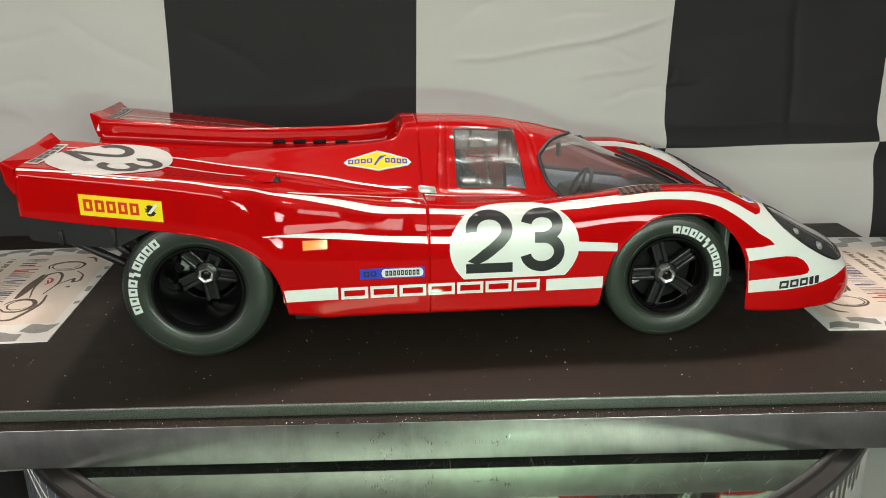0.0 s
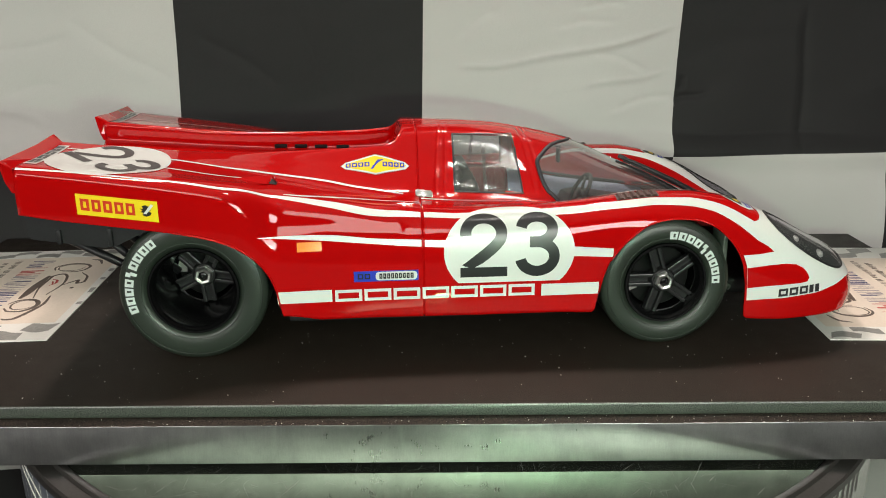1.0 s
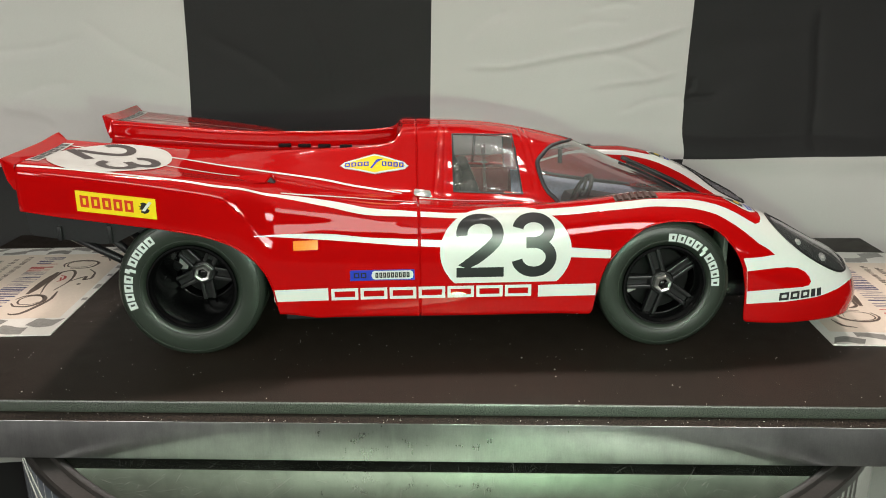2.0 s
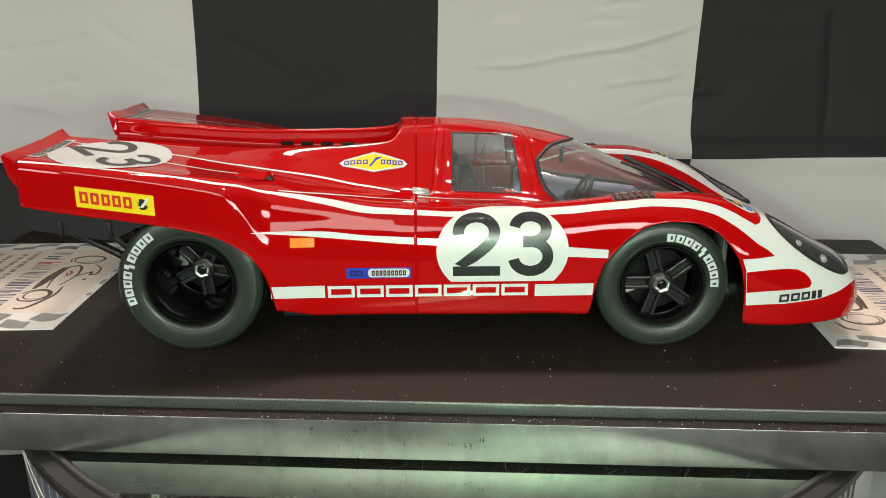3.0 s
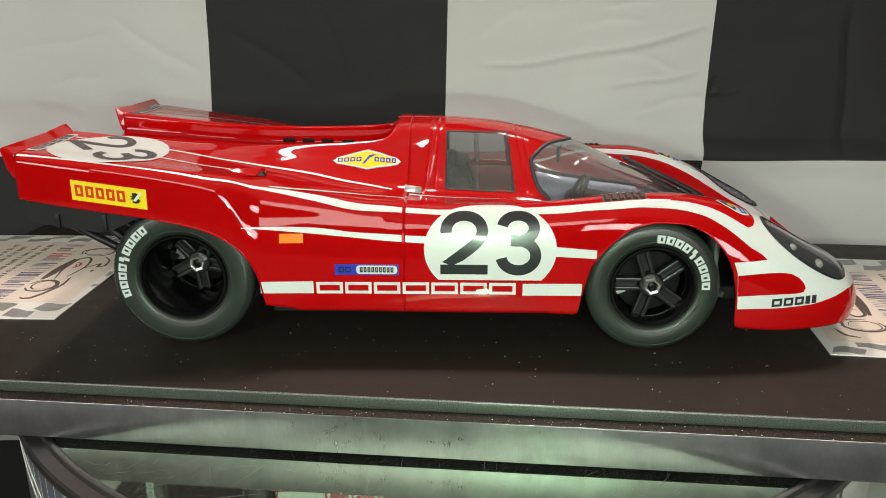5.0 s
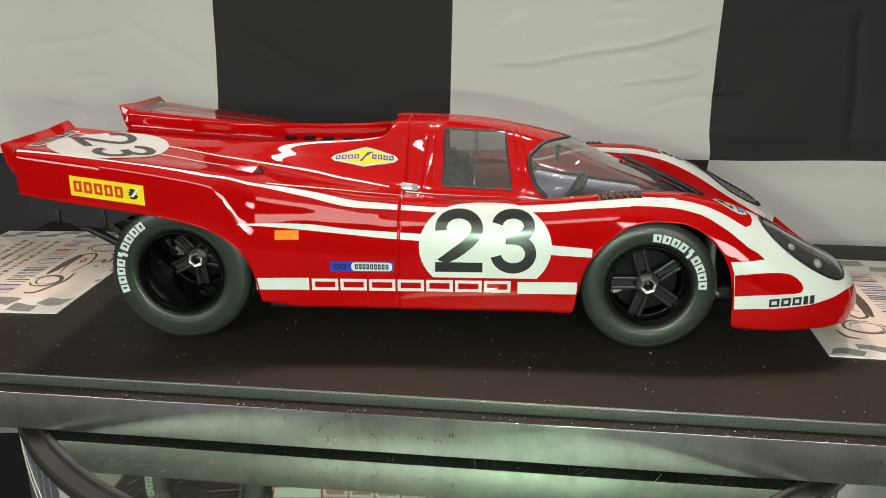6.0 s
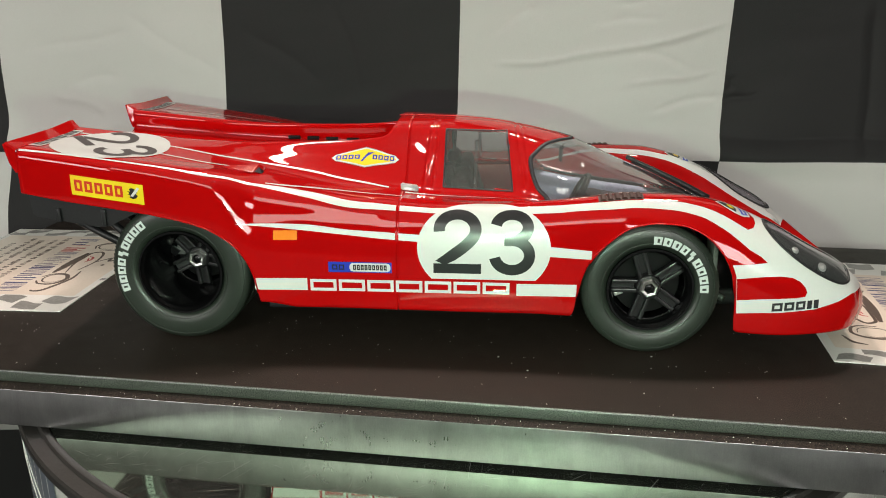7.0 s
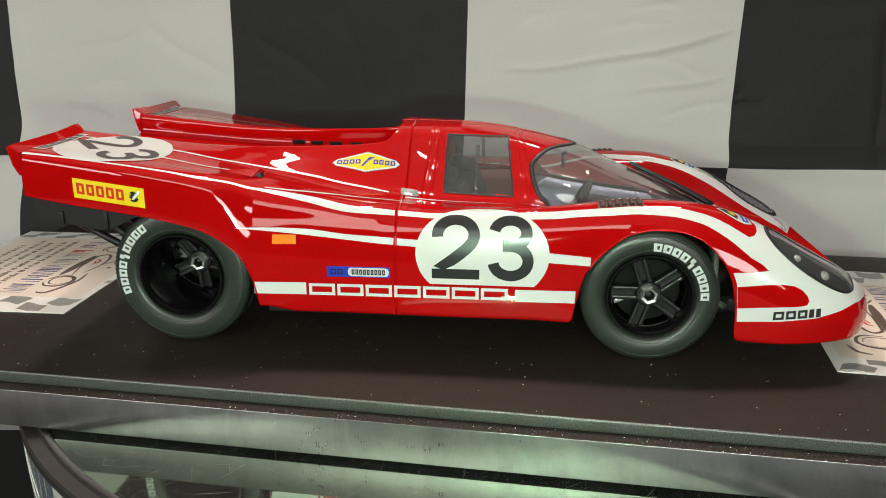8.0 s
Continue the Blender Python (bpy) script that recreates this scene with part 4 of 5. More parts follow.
    ribbon("stripe", [(-4.6, 4.5), (4, 4.1)], [(-4.6, 1.8), (4, 1.3)], WHITE, label=w)
    ribbon("stripe", [(54.6, 0.4), (71.6, -0.9)], [(54.6, -3.6), (71.6, -4.4)], WHITE, label=w)
    # sill stripe
    ribbon("stripe", [(-63.4, -14.6), (-42, -14.6)], [(-63.4, -19.6), (-42, -19.8)], WHITE, label=w)
    ribbon("stripe", [(42.6, -15.2), (66.3, -15)], [(42.6, -20.3), (66.3, -20.1)], WHITE, label=w)
    for k in range(7):
        unit = 11.65
        x0 = -40.8 + k * unit
        laid("lettering_block", flat(frames(x0, x0 + 10.7, -19.9, -14.9, 1, 0, 1.25)), WHITE, lift=0.18, label="white block of lettering" if k == 0 else "")
    # number on the door
    num = laid("race_roundel", flat([disc(29.3, -1.0, 26.4, 20.4, 84, low=-13.7)], 1.2), WHITE, lift=0.22, label="white roundel with black race number 23")
    digit_two((9.4, 28.4, -11.3, 14.9), BLACK_INK, num, 0.32)
    digit_three((31.4, 49.8, -11.6, 15.0), BLACK_INK, num, 0.32)
    # number on the tail deck, read from the nose
    deck = laid("deck_roundel", flat([disc(-128.8, 57.6, 22.4, 22.8, 84)], 1.2), WHITE, lift=0.24, label="white roundel with dark race number 23")
    co, si = math.cos(radians(40.9)), math.sin(radians(40.9))

    def across(a, b):
        return (-130.5 + a * si + b * co, 58.6 - a * co + b * si)
    digit_two((-19, 0, -8.6, 14.8), CARD_INK, deck, 0.34, across, 3.9)
    digit_three((4.0, 21.8, -9, 14.4), CARD_INK, deck, 0.34, across, 3.9)
    # yellow supplier plate on the tail
    skew = lambda a, b: (a, b - 0.135 * (a + 120))
    plate = laid("supplier_plate", flat([[skew(-134.5, 27.2 - 1.6), skew(-134.5, 17.6), skew(-105.2, 17.6), skew(-105.2, 25.6)]]), YELLOW, lift=0.2, label="yellow plate with red lettering blocks")
    laid("lettering_block", flat(frames(-133, -113.5, 19.4, 23.9, 5, 0.9, 1.05, turn=skew)), INK_RED, plate, 0.3)
    star = [skew(-109.6 + r * math.cos(a), 21.6 + r * math.sin(a)) for a, r in [(2 * math.pi * k / 20, 2.2 if k % 2 else 1.2) for k in range(20)]]
    laid("spark_sign", flat([star]), BLACK_INK, plate, 0.3)
    laid("spark_sign", flat([[skew(-110.6, 20.4), skew(-109.4, 20.4), skew(-106.6, 24), skew(-107.6, 24.4)]]), WHITE, plate, 0.38)
    laid("side_marker", flat([rect(-54.7, -45.2, 1.5, 5.2)]), ORANGE, lift=0.55, label="orange side marker lens", dome=lambda x, s: 0.35 - 0.004 * (x + 50) ** 2)
    plate = laid("supplier_plate", flat([rect(-33.1, -7.4, -11.8, -7.4)]), BLUE, lift=0.2, label="blue plate with rounded white field and lettering blocks")
    laid("plate_field", flat([[(-16.2 + sx * (7.0 + 1.3 * math.cos(a)), -9.6 + sy * (0.5 + 1.3 * math.sin(a))) for sx, sy, a in
                               [(1, 1, 0), (1, 1, 0.8), (1, 1, 1.57), (-1, 1, 1.57), (-1, 1, 0.8), (-1, 1, 0), (-1, -1, 0), (-1, -1, 0.8), (-1, -1, 1.57), (1, -1, 1.57), (1, -1, 0.8), (1, -1, 0)]]]), WHITE, plate, 0.28)
    laid("lettering_block", flat(frames(-23.0, -9.4, -10.7, -8.5, 9, 0.35, 0.5)), BLACK_INK, plate, 0.36)
    laid("lettering_block", flat(frames(-31.6, -26.6, -10.7, -8.5, 2, 0.5, 0.5)), BLACK_INK, plate, 0.3)
    # lozenge on the engine cover
    def lozenge(grow):
        pts = [(-38 - grow, 54.9), (-36.4, 56.6 + grow * 0.6), (-23.6, 59.9 + grow), (-10.8, 56.4 + grow * 0.6), (-9.2 + grow, 54.7), (-10.6, 53 - grow * 0.6), (-23.4, 49.6 - grow), (-36.4, 53.2 - grow * 0.6)]
        return pts
    plate = laid("lozenge_plate", flat([lozenge(0.35)]), CARD_GREY, lift=0.18, label="yellow lozenge with blue lettering blocks and grey edge")
    laid("lozenge_rim", flat([lozenge(0.0)]), WHITE, plate, 0.24)
    laid("lozenge_field", flat([[(-36.9, 54.9), (-35.6, 56), (-23.6, 59.3), (-11.6, 55.9), (-10.3, 54.7), (-11.6, 53.6), (-23.4, 50.2), (-35.6, 53.7)]]), YELLOW, plate, 0.3)
    laid("lettering_block", flat(frames(-36.2, -26, 53.7, 56.1, 4, 0.5, 0.6) + frames(-20.4, -11, 53.7, 56.1, 4, 0.5, 0.6)), BLUE, plate, 0.38)
    laid("winged_sign", flat([[(-25.6, 52.4), (-24.6, 52.4), (-22.6, 55.4), (-19.6, 57.6), (-22.6, 57.2), (-23.6, 55.6)]]), BLUE, plate, 0.38)
    # roundel over the middle of the bonnet
    def on_top(x, y, lift):
        p, run = section(round(x))
        return (x, y, float(np.interp(-abs(y), -p[6 * TOP_N - 8:, 0], p[6 * TOP_N - 8:, 1])) + lift)

    def topped(name, bm, mat, parent, lift):
        bm.verts.index_update()
        v = [on_top(q.co.x, q.co.y, lift) for q in bm.verts]
        f = [[q.index for q in g.verts] for g in bm.faces]
        bm.free()
        return part(name, mesh_of(name, v, f, mat), parent)
    bonnet = topped("bonnet_roundel", flat([disc(152, 0, 19, 19, 60)]), WHITE, car, 0.35)
    tagged(bonnet, "white bonnet roundel with dark number")
    turned = lambda a, b: (152 + b, -a)
    topped("digit", glyph("2", (-14, -1, -10, 10), turned, 0.01), BLACK_INK, bonnet, 0.5)
    topped("digit", glyph("3", (2, 15, -10, 10), turned, 0.01), BLACK_INK, bonnet, 0.5)
    # lettering on the nose
    tilt = lambda a, b: (a, b + 0.095 * (a - 141))
    laid("lettering_block", flat(frames(140.6, 158, -22.8, -19.5, 5, 0.7, 0.95, turn=tilt, widths=[1.3, 1.2, 1.15, 0.6, 0.6])), BLACK_INK, lift=0.26, label="black lettering blocks")


markings()


# ---- seals, lamps, fittings ----
def along(points, mat, name, radius, side=-1, closed=False, label="", flat_=0.55, lift=0.1):
    p = [on_body(x, s, lift, side) for x, s in points]
    up = [Vector(on_body(x, s, lift + 1, side)) - Vector(q) for (x, s), q in zip(points, p)]
    v, f = tube(p, radius, 8, closed, flat_, up)
    return part(name, mesh_of(name, v, f, mat), car, label)


def rounded(loop, times):
    """Cuts the corners of a closed loop."""
    for _ in range(times):
        loop = [(a[0] * (1 - q) + b[0] * q, a[1] * (1 - q) + b[1] * q) for a, b in zip(loop, loop[1:] + loop[:1]) for q in (0.25, 0.75)]
    return loop


def run_at(x, z):
    """Run s on the canopy side at height z."""
    p, run = section(round(x))
    k = 6 * TOP_N
    return float(np.interp(z, p[k:, 1], run[k:]))


def fittings():
    for side in (-1, 1):
        edge = []
        for (a, b), (c, d) in zip(WINDOW, WINDOW[1:] + WINDOW[:1]):
            for q in np.linspace(0, 1, 16, endpoint=False):
                x, z = a + (c - a) * q, b + (d - b) * q
                edge.append((x, run_at(x, z)))
        along(edge, SEAL, "window_seal", 0.36, side, True, "grey rubber window seal")
        s_mid = float(section(69)[1][-1])
        back = [(glass_back(s), s) for s in np.linspace(low_run(56) + 0.4, s_mid - 0.4, 40)]
        along(back, SEAL, "windscreen_seal", [0.95] * 40, side, False, "grey rubber windscreen seal")
        p = [on_body(x, low_run(x) + 0.3, 0.1, side) for x in np.linspace(56, 108, 30)]
        v, f = tube(p, 0.7, 6)
        part("windscreen_seal", mesh_of("windscreen_seal", v, f, SEAL), car)
        front = []
        for w in np.linspace(42, 0.5, 26):
            x = glass_front(w)
            pp, run = section(round(x))
            k = 6 * TOP_N
            s = float(np.interp(-w, -pp[k:, 0], run[k:]))
            front.append(on_body(x, s, 0.1, side))
        v, f = tube(front, 0.8, 6)
        part("windscreen_seal", mesh_of("windscreen_seal", v, f, SEAL), car)
        # headlight
        rim = [(138.4, 15), (139.6, run_of(139.6, 60.4)), (144, run_of(144, 57.4)), (150, run_of(150, 55.4)), (156, run_of(156, 54)), (162, run_of(162, 53)), (168, run_of(168, 52)), (172, run_of(172, 53)), (174, run_of(174, 56)), (172.4, -11.2), (169.6, -12.4), (166.8, -12.2), (162, -10.2), (156.1, -6.9),
               (151, -3.4), (146.7, 0.2), (143, 4.0), (140.4, 7.6), (138.6, 11.6)]
        rim = rounded(rim, 2)
        well = laid("headlight", flat([rim]), HEADLAMP, lift=0.26, side=side, label="black headlight recess under a clear cover")
        low = [(138.8, 11.6), (143, 4.0), (146.7, 0.2), (151, -3.4), (156.1, -6.9), (162, -10.2), (166.8, -12.2), (169.6, -12.0), (172, -10)]
        high = [(139.2, 14.0), (144, run_of(144, 57.9)), (150, run_of(150, 55.9)), (156, run_of(156, 54.5)), (162, run_of(162, 53.6)), (168, run_of(168, 53)), (172, run_of(172, 54.4))]
        runs = [(x, float(np.interp(x, *zip(*low))), float(np.interp(x, *zip(*high)))) for x in np.linspace(140.2, 171, 24)]
        bowl = [(x, a + (b - a) * 0.46) for x, a, b in runs] + [(x, b - 0.4) for x, a, b in reversed(runs)]
        laid("reflector", flat([bowl]), REFLECTOR, well, 0.32, side, "silvery headlight reflector")
        for cx, cs, r in ((160, -5.4, 2.0), (149.5, 1.6, 1.6)):
            laid("lamp", flat([disc(cx, cs, r * 0.9, r, 24)]), CHROME, well, 0.4, side, "small bright lamp", dome=lambda x, s, cx=cx, cs=cs, r=r: 0.7 * max(0, 1 - ((x - cx) ** 2 + (s - cs) ** 2) / r / r))

        def swell(x, s):
            d = min(math.hypot(x - a, s - b) for a, b in rim)
            return 0.9 * (1 - math.exp(-d / 3.0))
        laid("headlight_cover", flat([rim], 1.0), LENS, well, 0.35, side, "clear headlight cover", swell)
        p = [on_body(x, s, 0.25, side) for x, s in rim]
        v, f = tube(p, 0.55, 6, True)
        part("headlight_rim", mesh_of("headlight_rim", v, f, PLASTIC), well)
        # louvred vent on the fender
        base = [(x, run_of(x, w_)) for x, w_ in ((74, 68.6), (91.4, 68.6), (91.4, 63.4), (74, 63.4))]
        laid("louvre_bed", flat([base]), LOUVRE, lift=0.22, side=side, label="dark bed of the fender louvres")
        for k in range(6):
            x = 74.6 + k * 2.75
            p = [on_body(x + d, s, 0.2 + h, side) for d, h in ((0, 0.0), (0.8, 0.75), (1.9, 0.75), (2.5, 0)) for s in (run_of(x, 68.4) + 0.2, run_of(x, 63.8))]
            f = [[0, 1, 3, 2], [2, 3, 5, 4], [4, 5, 7, 6], [0, 2, 4, 6], [1, 7, 5, 3]]
            part("louvre", mesh_of("louvre", p, f, LOUVRE, smooth=False), car, "dark fender louvre" if k == 0 else "")
        # polished door catch
        p = [on_body(x, s, 0.2 + h, side) for h in (0, 2.2) for x, s in ((-6.8, 37.8), (0.4, 37.8), (0.4, 41.0), (-6.8, 41.0))]
        f = [[0, 1, 5, 4], [1, 2, 6, 5], [2, 3, 7, 6], [3, 0, 4, 7], [4, 5, 6, 7]]
        bm = bmesh.new()
        vs = [bm.verts.new(q) for q in p]
        for g in f:
            bm.faces.new([vs[k] for k in g])
        bmesh.ops.recalc_face_normals(bm, faces=list(bm.faces))
        bmesh.ops.bevel(bm, geom=list(bm.edges), offset=0.45, segments=2, affect="EDGES")
        bm.verts.index_update()
        part("door_catch", mesh_of("door_catch", [tuple(q.co) for q in bm.verts], [[q.index for q in g.verts] for g in bm.faces], CHROME), car, "polished metal door catch")
        bm.free()
        # tail lip: a thin plate folded over the end of the fin
        edge = [(78.4, 73, 0.0), (78.5, 77, 0.55), (78.4, 82.0, 1.0), (77.4, 82.5, 1.0), (60, 82.6, 1.0), (45, 82.8, 1.0), (30, 83.9, 1.0), (28.0, 83.9, 1.0), (27.0, 78, 0.4), (26.6, 75, 0.0)]
        v, f = [], []
        for k, (w, z, r) in enumerate(edge):
            a = 1.0 if k < 3 else 0.0 if k < 7 else -0.8
            if k == 3:
                a = 0.6
            up = 1.0 if 1 < k < 8 else 0.0
            for dx, out, lift in ((0.3 + 1.2 * (1 < k < 8) * (a == 0), -0.2, -0.3), (-0.5 - 2.5 * r, 1.3 * r, 2.7 * r), (-0.8 - 3.0 * r, 1.2 * r, 2.4 * r), (-0.6, -0.6, -0.8 * up)):
                v.append((-156 + dx, side * (w + a * out), z + up * lift))
        for i in range(len(edge) - 1):
            for k in range(4):
                g = [i * 4 + k, i * 4 + (k + 1) % 4, (i + 1) * 4 + (k + 1) % 4, (i + 1) * 4 + k]
                f.append(g[::-1] if side < 0 else g)
        part("tail_lip", mesh_of("tail_lip", v, f, RED, smooth=False), car, "raised red lip at the end of the tail fin")
        # black blocks painting the shade of the slots in the inner side of the engine rail
        for x in (-70.3, -60.4, -50.5, -39.8):
            v, f = block(x - 3.1, x + 3.1, across_axis(x, 27.6, side) - 0.5, across_axis(x, 27.6, side) + 0.5, 70.0 - 0.012 * (x + 55), 71.8 - 0.02 * (x + 55), 0.3)
            part("rail_slot", mesh_of("rail_slot", v, f, RECESS_BLACK), car)
        # notch where the deck ends over the carburettor duct
        c = [on_body(x, s, h, side) for x, s, h in ((-80, 43.5, 0.1), (-64.2, 49, 0.2), (-65.2, 43.6, 2.7), (-67, 38.4, 0.5), (-71, 36.6, 0.1))]
        top = [[0, 2, 1], [0, 3, 2], [0, 4, 3]]
        part("duct_lip", mesh_of("duct_lip", c, top if side < 0 else [g[::-1] for g in top], RED, smooth=False), car, "raised red duct edge")
        c = [on_body(x, s, h, side) for x, s, h in ((-64.2, 49, 0.18), (-65.2, 43.6, 2.65), (-67, 38.4, 0.45), (-65.4, 40.4, 0.2), (-63.8, 44, 0.2))]
        face = [[0, 1, 4], [1, 2, 3, 4]]
        part("duct_face", mesh_of("duct_face", c, face if side < 0 else [g[::-1] for g in face], RED, smooth=False), car)
        # black sheet painting the shade inside the duct mouth
        c = [on_body(x, s, h, side) for x, s, h in ((-65.3, 42.8, 1.8), (-66.4, 39.6, 0.55), (-63.4, 39.4, 0.2), (-63.2, 42.4, 0.2))]
        part("duct_mouth", mesh_of("duct_mouth", c, [[0, 1, 2, 3] if side < 0 else [3, 2, 1, 0]], RECESS_BLACK, smooth=False), car)
        # rolled edges of the wheel arches
        for x0, x1 in ((-101, -62.4), (66.4, 126.6)):
            p = []
            for x in np.linspace(x0, x1, 40):
                w, z = half_rows(float(x))[0]
                p.append((float(x), across_axis(float(x), w + 0.05, side), float(z) + 0.25))
            v, f = tube(p, 0.38, 8)
            part("arch_lip", mesh_of("arch_lip", v, f, RED), car)
    # interior
    v, f = block(-12, 118, -44, 32, 20, 34, 2)
    part("cockpit_floor", mesh_of("cockpit_floor", v, f, SHADE), car)
    v, f = block(-12, -8, -37, 28, 30, 62, 1)
    part("bulkhead", mesh_of("bulkhead", v, f, LINER), car, "dark red bulkhead behind the seats")
    for side in (-1, 1):
        p, f = [], []
        for x in np.linspace(44, 116, 40):
            w0 = float(spline(LINES[6][0], x)) - 1.6
            z0 = float(spline(LINES[6][1], x)) - 1.0
            for a, b in ((0, 0), (3.5, -1.5), (6.5, -6), (8, -24)):
                p.append((x, across_axis(x, w0 - a, side), z0 + b))
        for i in range(39):
            for k in range(3):
                g = [i * 4 + k, i * 4 + k + 1, (i + 1) * 4 + k + 1, (i + 1) * 4 + k]
                f.append(g if side < 0 else g[::-1])
        part("cockpit_lining", mesh_of("cockpit_lining", p, f, TUB), car, "bluish shiny cockpit lining")
        v, f = block(-6, 43, across_axis(20, 37.5, side) - 0.8, across_axis(20, 37.5, side) + 0.8, 30, 57.6, 0.5)
        part("door_card", mesh_of("door_card", v, f, LINER), car, "red inner door panel")
    for y in (-23, 13):
        v, f = joined(block(24, 50, y - 13, y + 13, 33, 40, 3), moved(block(-4, 4, -13, 13, 0, 34, 3), Matrix.Translation((27, y, 32)) @ Matrix.Rotation(radians(-18), 4, "Y")),
                      moved(block(-3, 3, -6, 6, 0, 10, 2.4), Matrix.Translation((14, y, 58)) @ Matrix.Rotation(radians(-14), 4, "Y")))
        part("seat", mesh_of("seat", v, f, SEAT), car, "moulded cockpit seat")
    dash = []
    for x, z in ((72, 36), (70, 44), (72, 47.6), (80, 48.6), (108, 44), (108, 36)):
        dash.append((x, z))
    v = [(x, y - 6, z - 0.0022 * y * y) for y in np.linspace(-37, 37, 15) for x, z in dash]
    f = [[i * 6 + k, i * 6 + k + 1, (i + 1) * 6 + k + 1, (i + 1) * 6 + k] for i in range(14) for k in range(5)]
    part("dashboard", mesh_of("dashboard", v, f, SHADE), car, "dark dashboard", 40)
    m = Matrix.Translation((70, -23, 55)) @ Matrix.Rotation(radians(-62), 4, "Y")
    ring = tube([(9.2 * math.cos(a), 9.2 * math.sin(a), 0) for a in np.linspace(0, 2 * math.pi, 40, endpoint=False)], 1.0, 8, True)
    spokes = [tube([(0, 0, -0.8), (9 * math.cos(a), 9 * math.sin(a), 0)], 0.7, 6) for a in (0.5, 2.6, 4.7)]
    v, f = moved(joined(ring, *spokes, tube([(0, 0, -12), (0, 0, 0.6)], 1.8, 10)), m)
    part("steering_wheel", mesh_of("steering_wheel", v, f, PLASTIC), car, "black steering wheel")
    v, f = joined(tube([(64, -7, 74.5), (63, -8, 72)], 0.5, 6), moved(block(-0.8, 0.8, -2.2, 2.2, -3.4, 3.4, 0.7), Matrix.Translation((62.5, -9, 70))))
    part("rear_view_mirror", mesh_of("rear_view_mirror", v, f, SEAL), car, "small grey rear view mirror")
    for side in (-1, 1):
        p = [on_body(24.4, run_at(24.4, z), -0.5, side) for z in np.linspace(61, 79, 8)]
        v, f = tube(p, 0.8, 8, flat=0.5)
        part("window_divider", mesh_of("window_divider", v, f, LENS), car, "slim shiny edge of the sliding pane")
    # wiper
    pts = []
    for x in np.linspace(131, 95, 14):
        w = 3 + (131 - x) * 0.18
        pp, run = section(round(x))
        k = 6 * TOP_N
        s = float(np.interp(-w, -pp[k:, 0], run[k:]))
        pts.append(on_body(x, s, 2.0, 1))
    v, f = joined(tube(pts, [1.5 - 0.05 * k for k in range(14)], 8), tube([(q[0] + 0.5, q[1], q[2] - 1.4) for q in pts[4:]], 0.6, 6), moved(block(-2.2, 2.2, -1.1, 1.1, -0.8, 1.2, 0.5), Matrix.Translation(pts[-1]) @ Matrix.Rotation(radians(24), 4, "Y")))
    part("wiper", mesh_of("wiper", v, f, PLASTIC), car, "black windscreen wiper arm and blade")
    # chassis, tail box, struts
    v, f = joined(block(-62, 66, -62, 50, 13, 24, 2), block(64, 128, -43, 30, 14, 23, 2), block(126, 168, -54, 40, 14.5, 22, 2))
    part("undertray", mesh_of("undertray", v, f, PLASTIC), car, "flat black undertray")
    v, f = block(-60, 64, -72, 58, 15.5, 20, 1)
    part("sill_floor", mesh_of("sill_floor", v, f, PLASTIC), car)
    v, f = block(-104, -66, -24, 22, 24, 66, 3)
    part("engine_block", mesh_of("engine_block", v, f, SHADE), car, "dark engine and gearbox")
    v, f = block(72, 122, -40, 26, 22, 42, 3)
    part("front_bulkhead", mesh_of("front_bulkhead", v, f, SHADE), car)
    prof = [(-157, 64), (-156.4, 54.4), (-154.8, 53.2), (-129, 49.2), (-124.5, 49.6), (-114.6, 54.4), (-104, 58), (-104, 60)]
    v = [(x, y, z) for y in (-72, -71, 71, 72) for x, z in prof]
    n = len(prof)
    f = [[i * n + k, i * n + k + 1, (i + 1) * n + k + 1, (i + 1) * n + k] for i in range(3) for k in range(n - 1)] + [list(range(n))[::-1], [3 * n + k for k in range(n)]]
    part("tail_box", mesh_of("tail_box", v, f, PLASTIC, smooth=False), car, "black plastic box under the tail")
    for x in (-145, -126):
        v, f = block(x - 0.9, x + 0.9, -73, -71.5, 51.2 if x < -130 else 49.8, 57, 0.3)
        part("tail_rib", mesh_of("tail_rib", v, f, PLASTIC), car)
    for side in (-1, 1):
        for a, b in (((-148, side * 60, 50.5), (-112, side * 56, 28.5)), ((-133, side * 58, 50), (-118, side * 55, 33)), ((-128, side * 50, 50), (-108, side * 46, 30))):
            v, f = tube([a, b], 1.7, 10)
            part("suspension_arm", mesh_of("suspension_arm", v, f, PLASTIC), car, "black suspension rod")
        for a, b in (((122, side * 40, 20), (96, side * 62, 22)), ((118, side * 40, 34), (96, side * 60, 33)), ((126, side * 66, 22), (112, side * 44, 26))):
            v, f = tube([a, b], 1.3, 10)
            part("suspension_arm", mesh_of("suspension_arm", v, f, CAST), car, "grey metal suspension rod")
        v, f = block(119, 121, side * 66 - 6, side * 66 + 6, 30, 48, 0.6)
        part("wheel_well_panel", mesh_of("wheel_well_panel", v, f, CAST), car, "grey cast panel in the wheel well")


fittings()


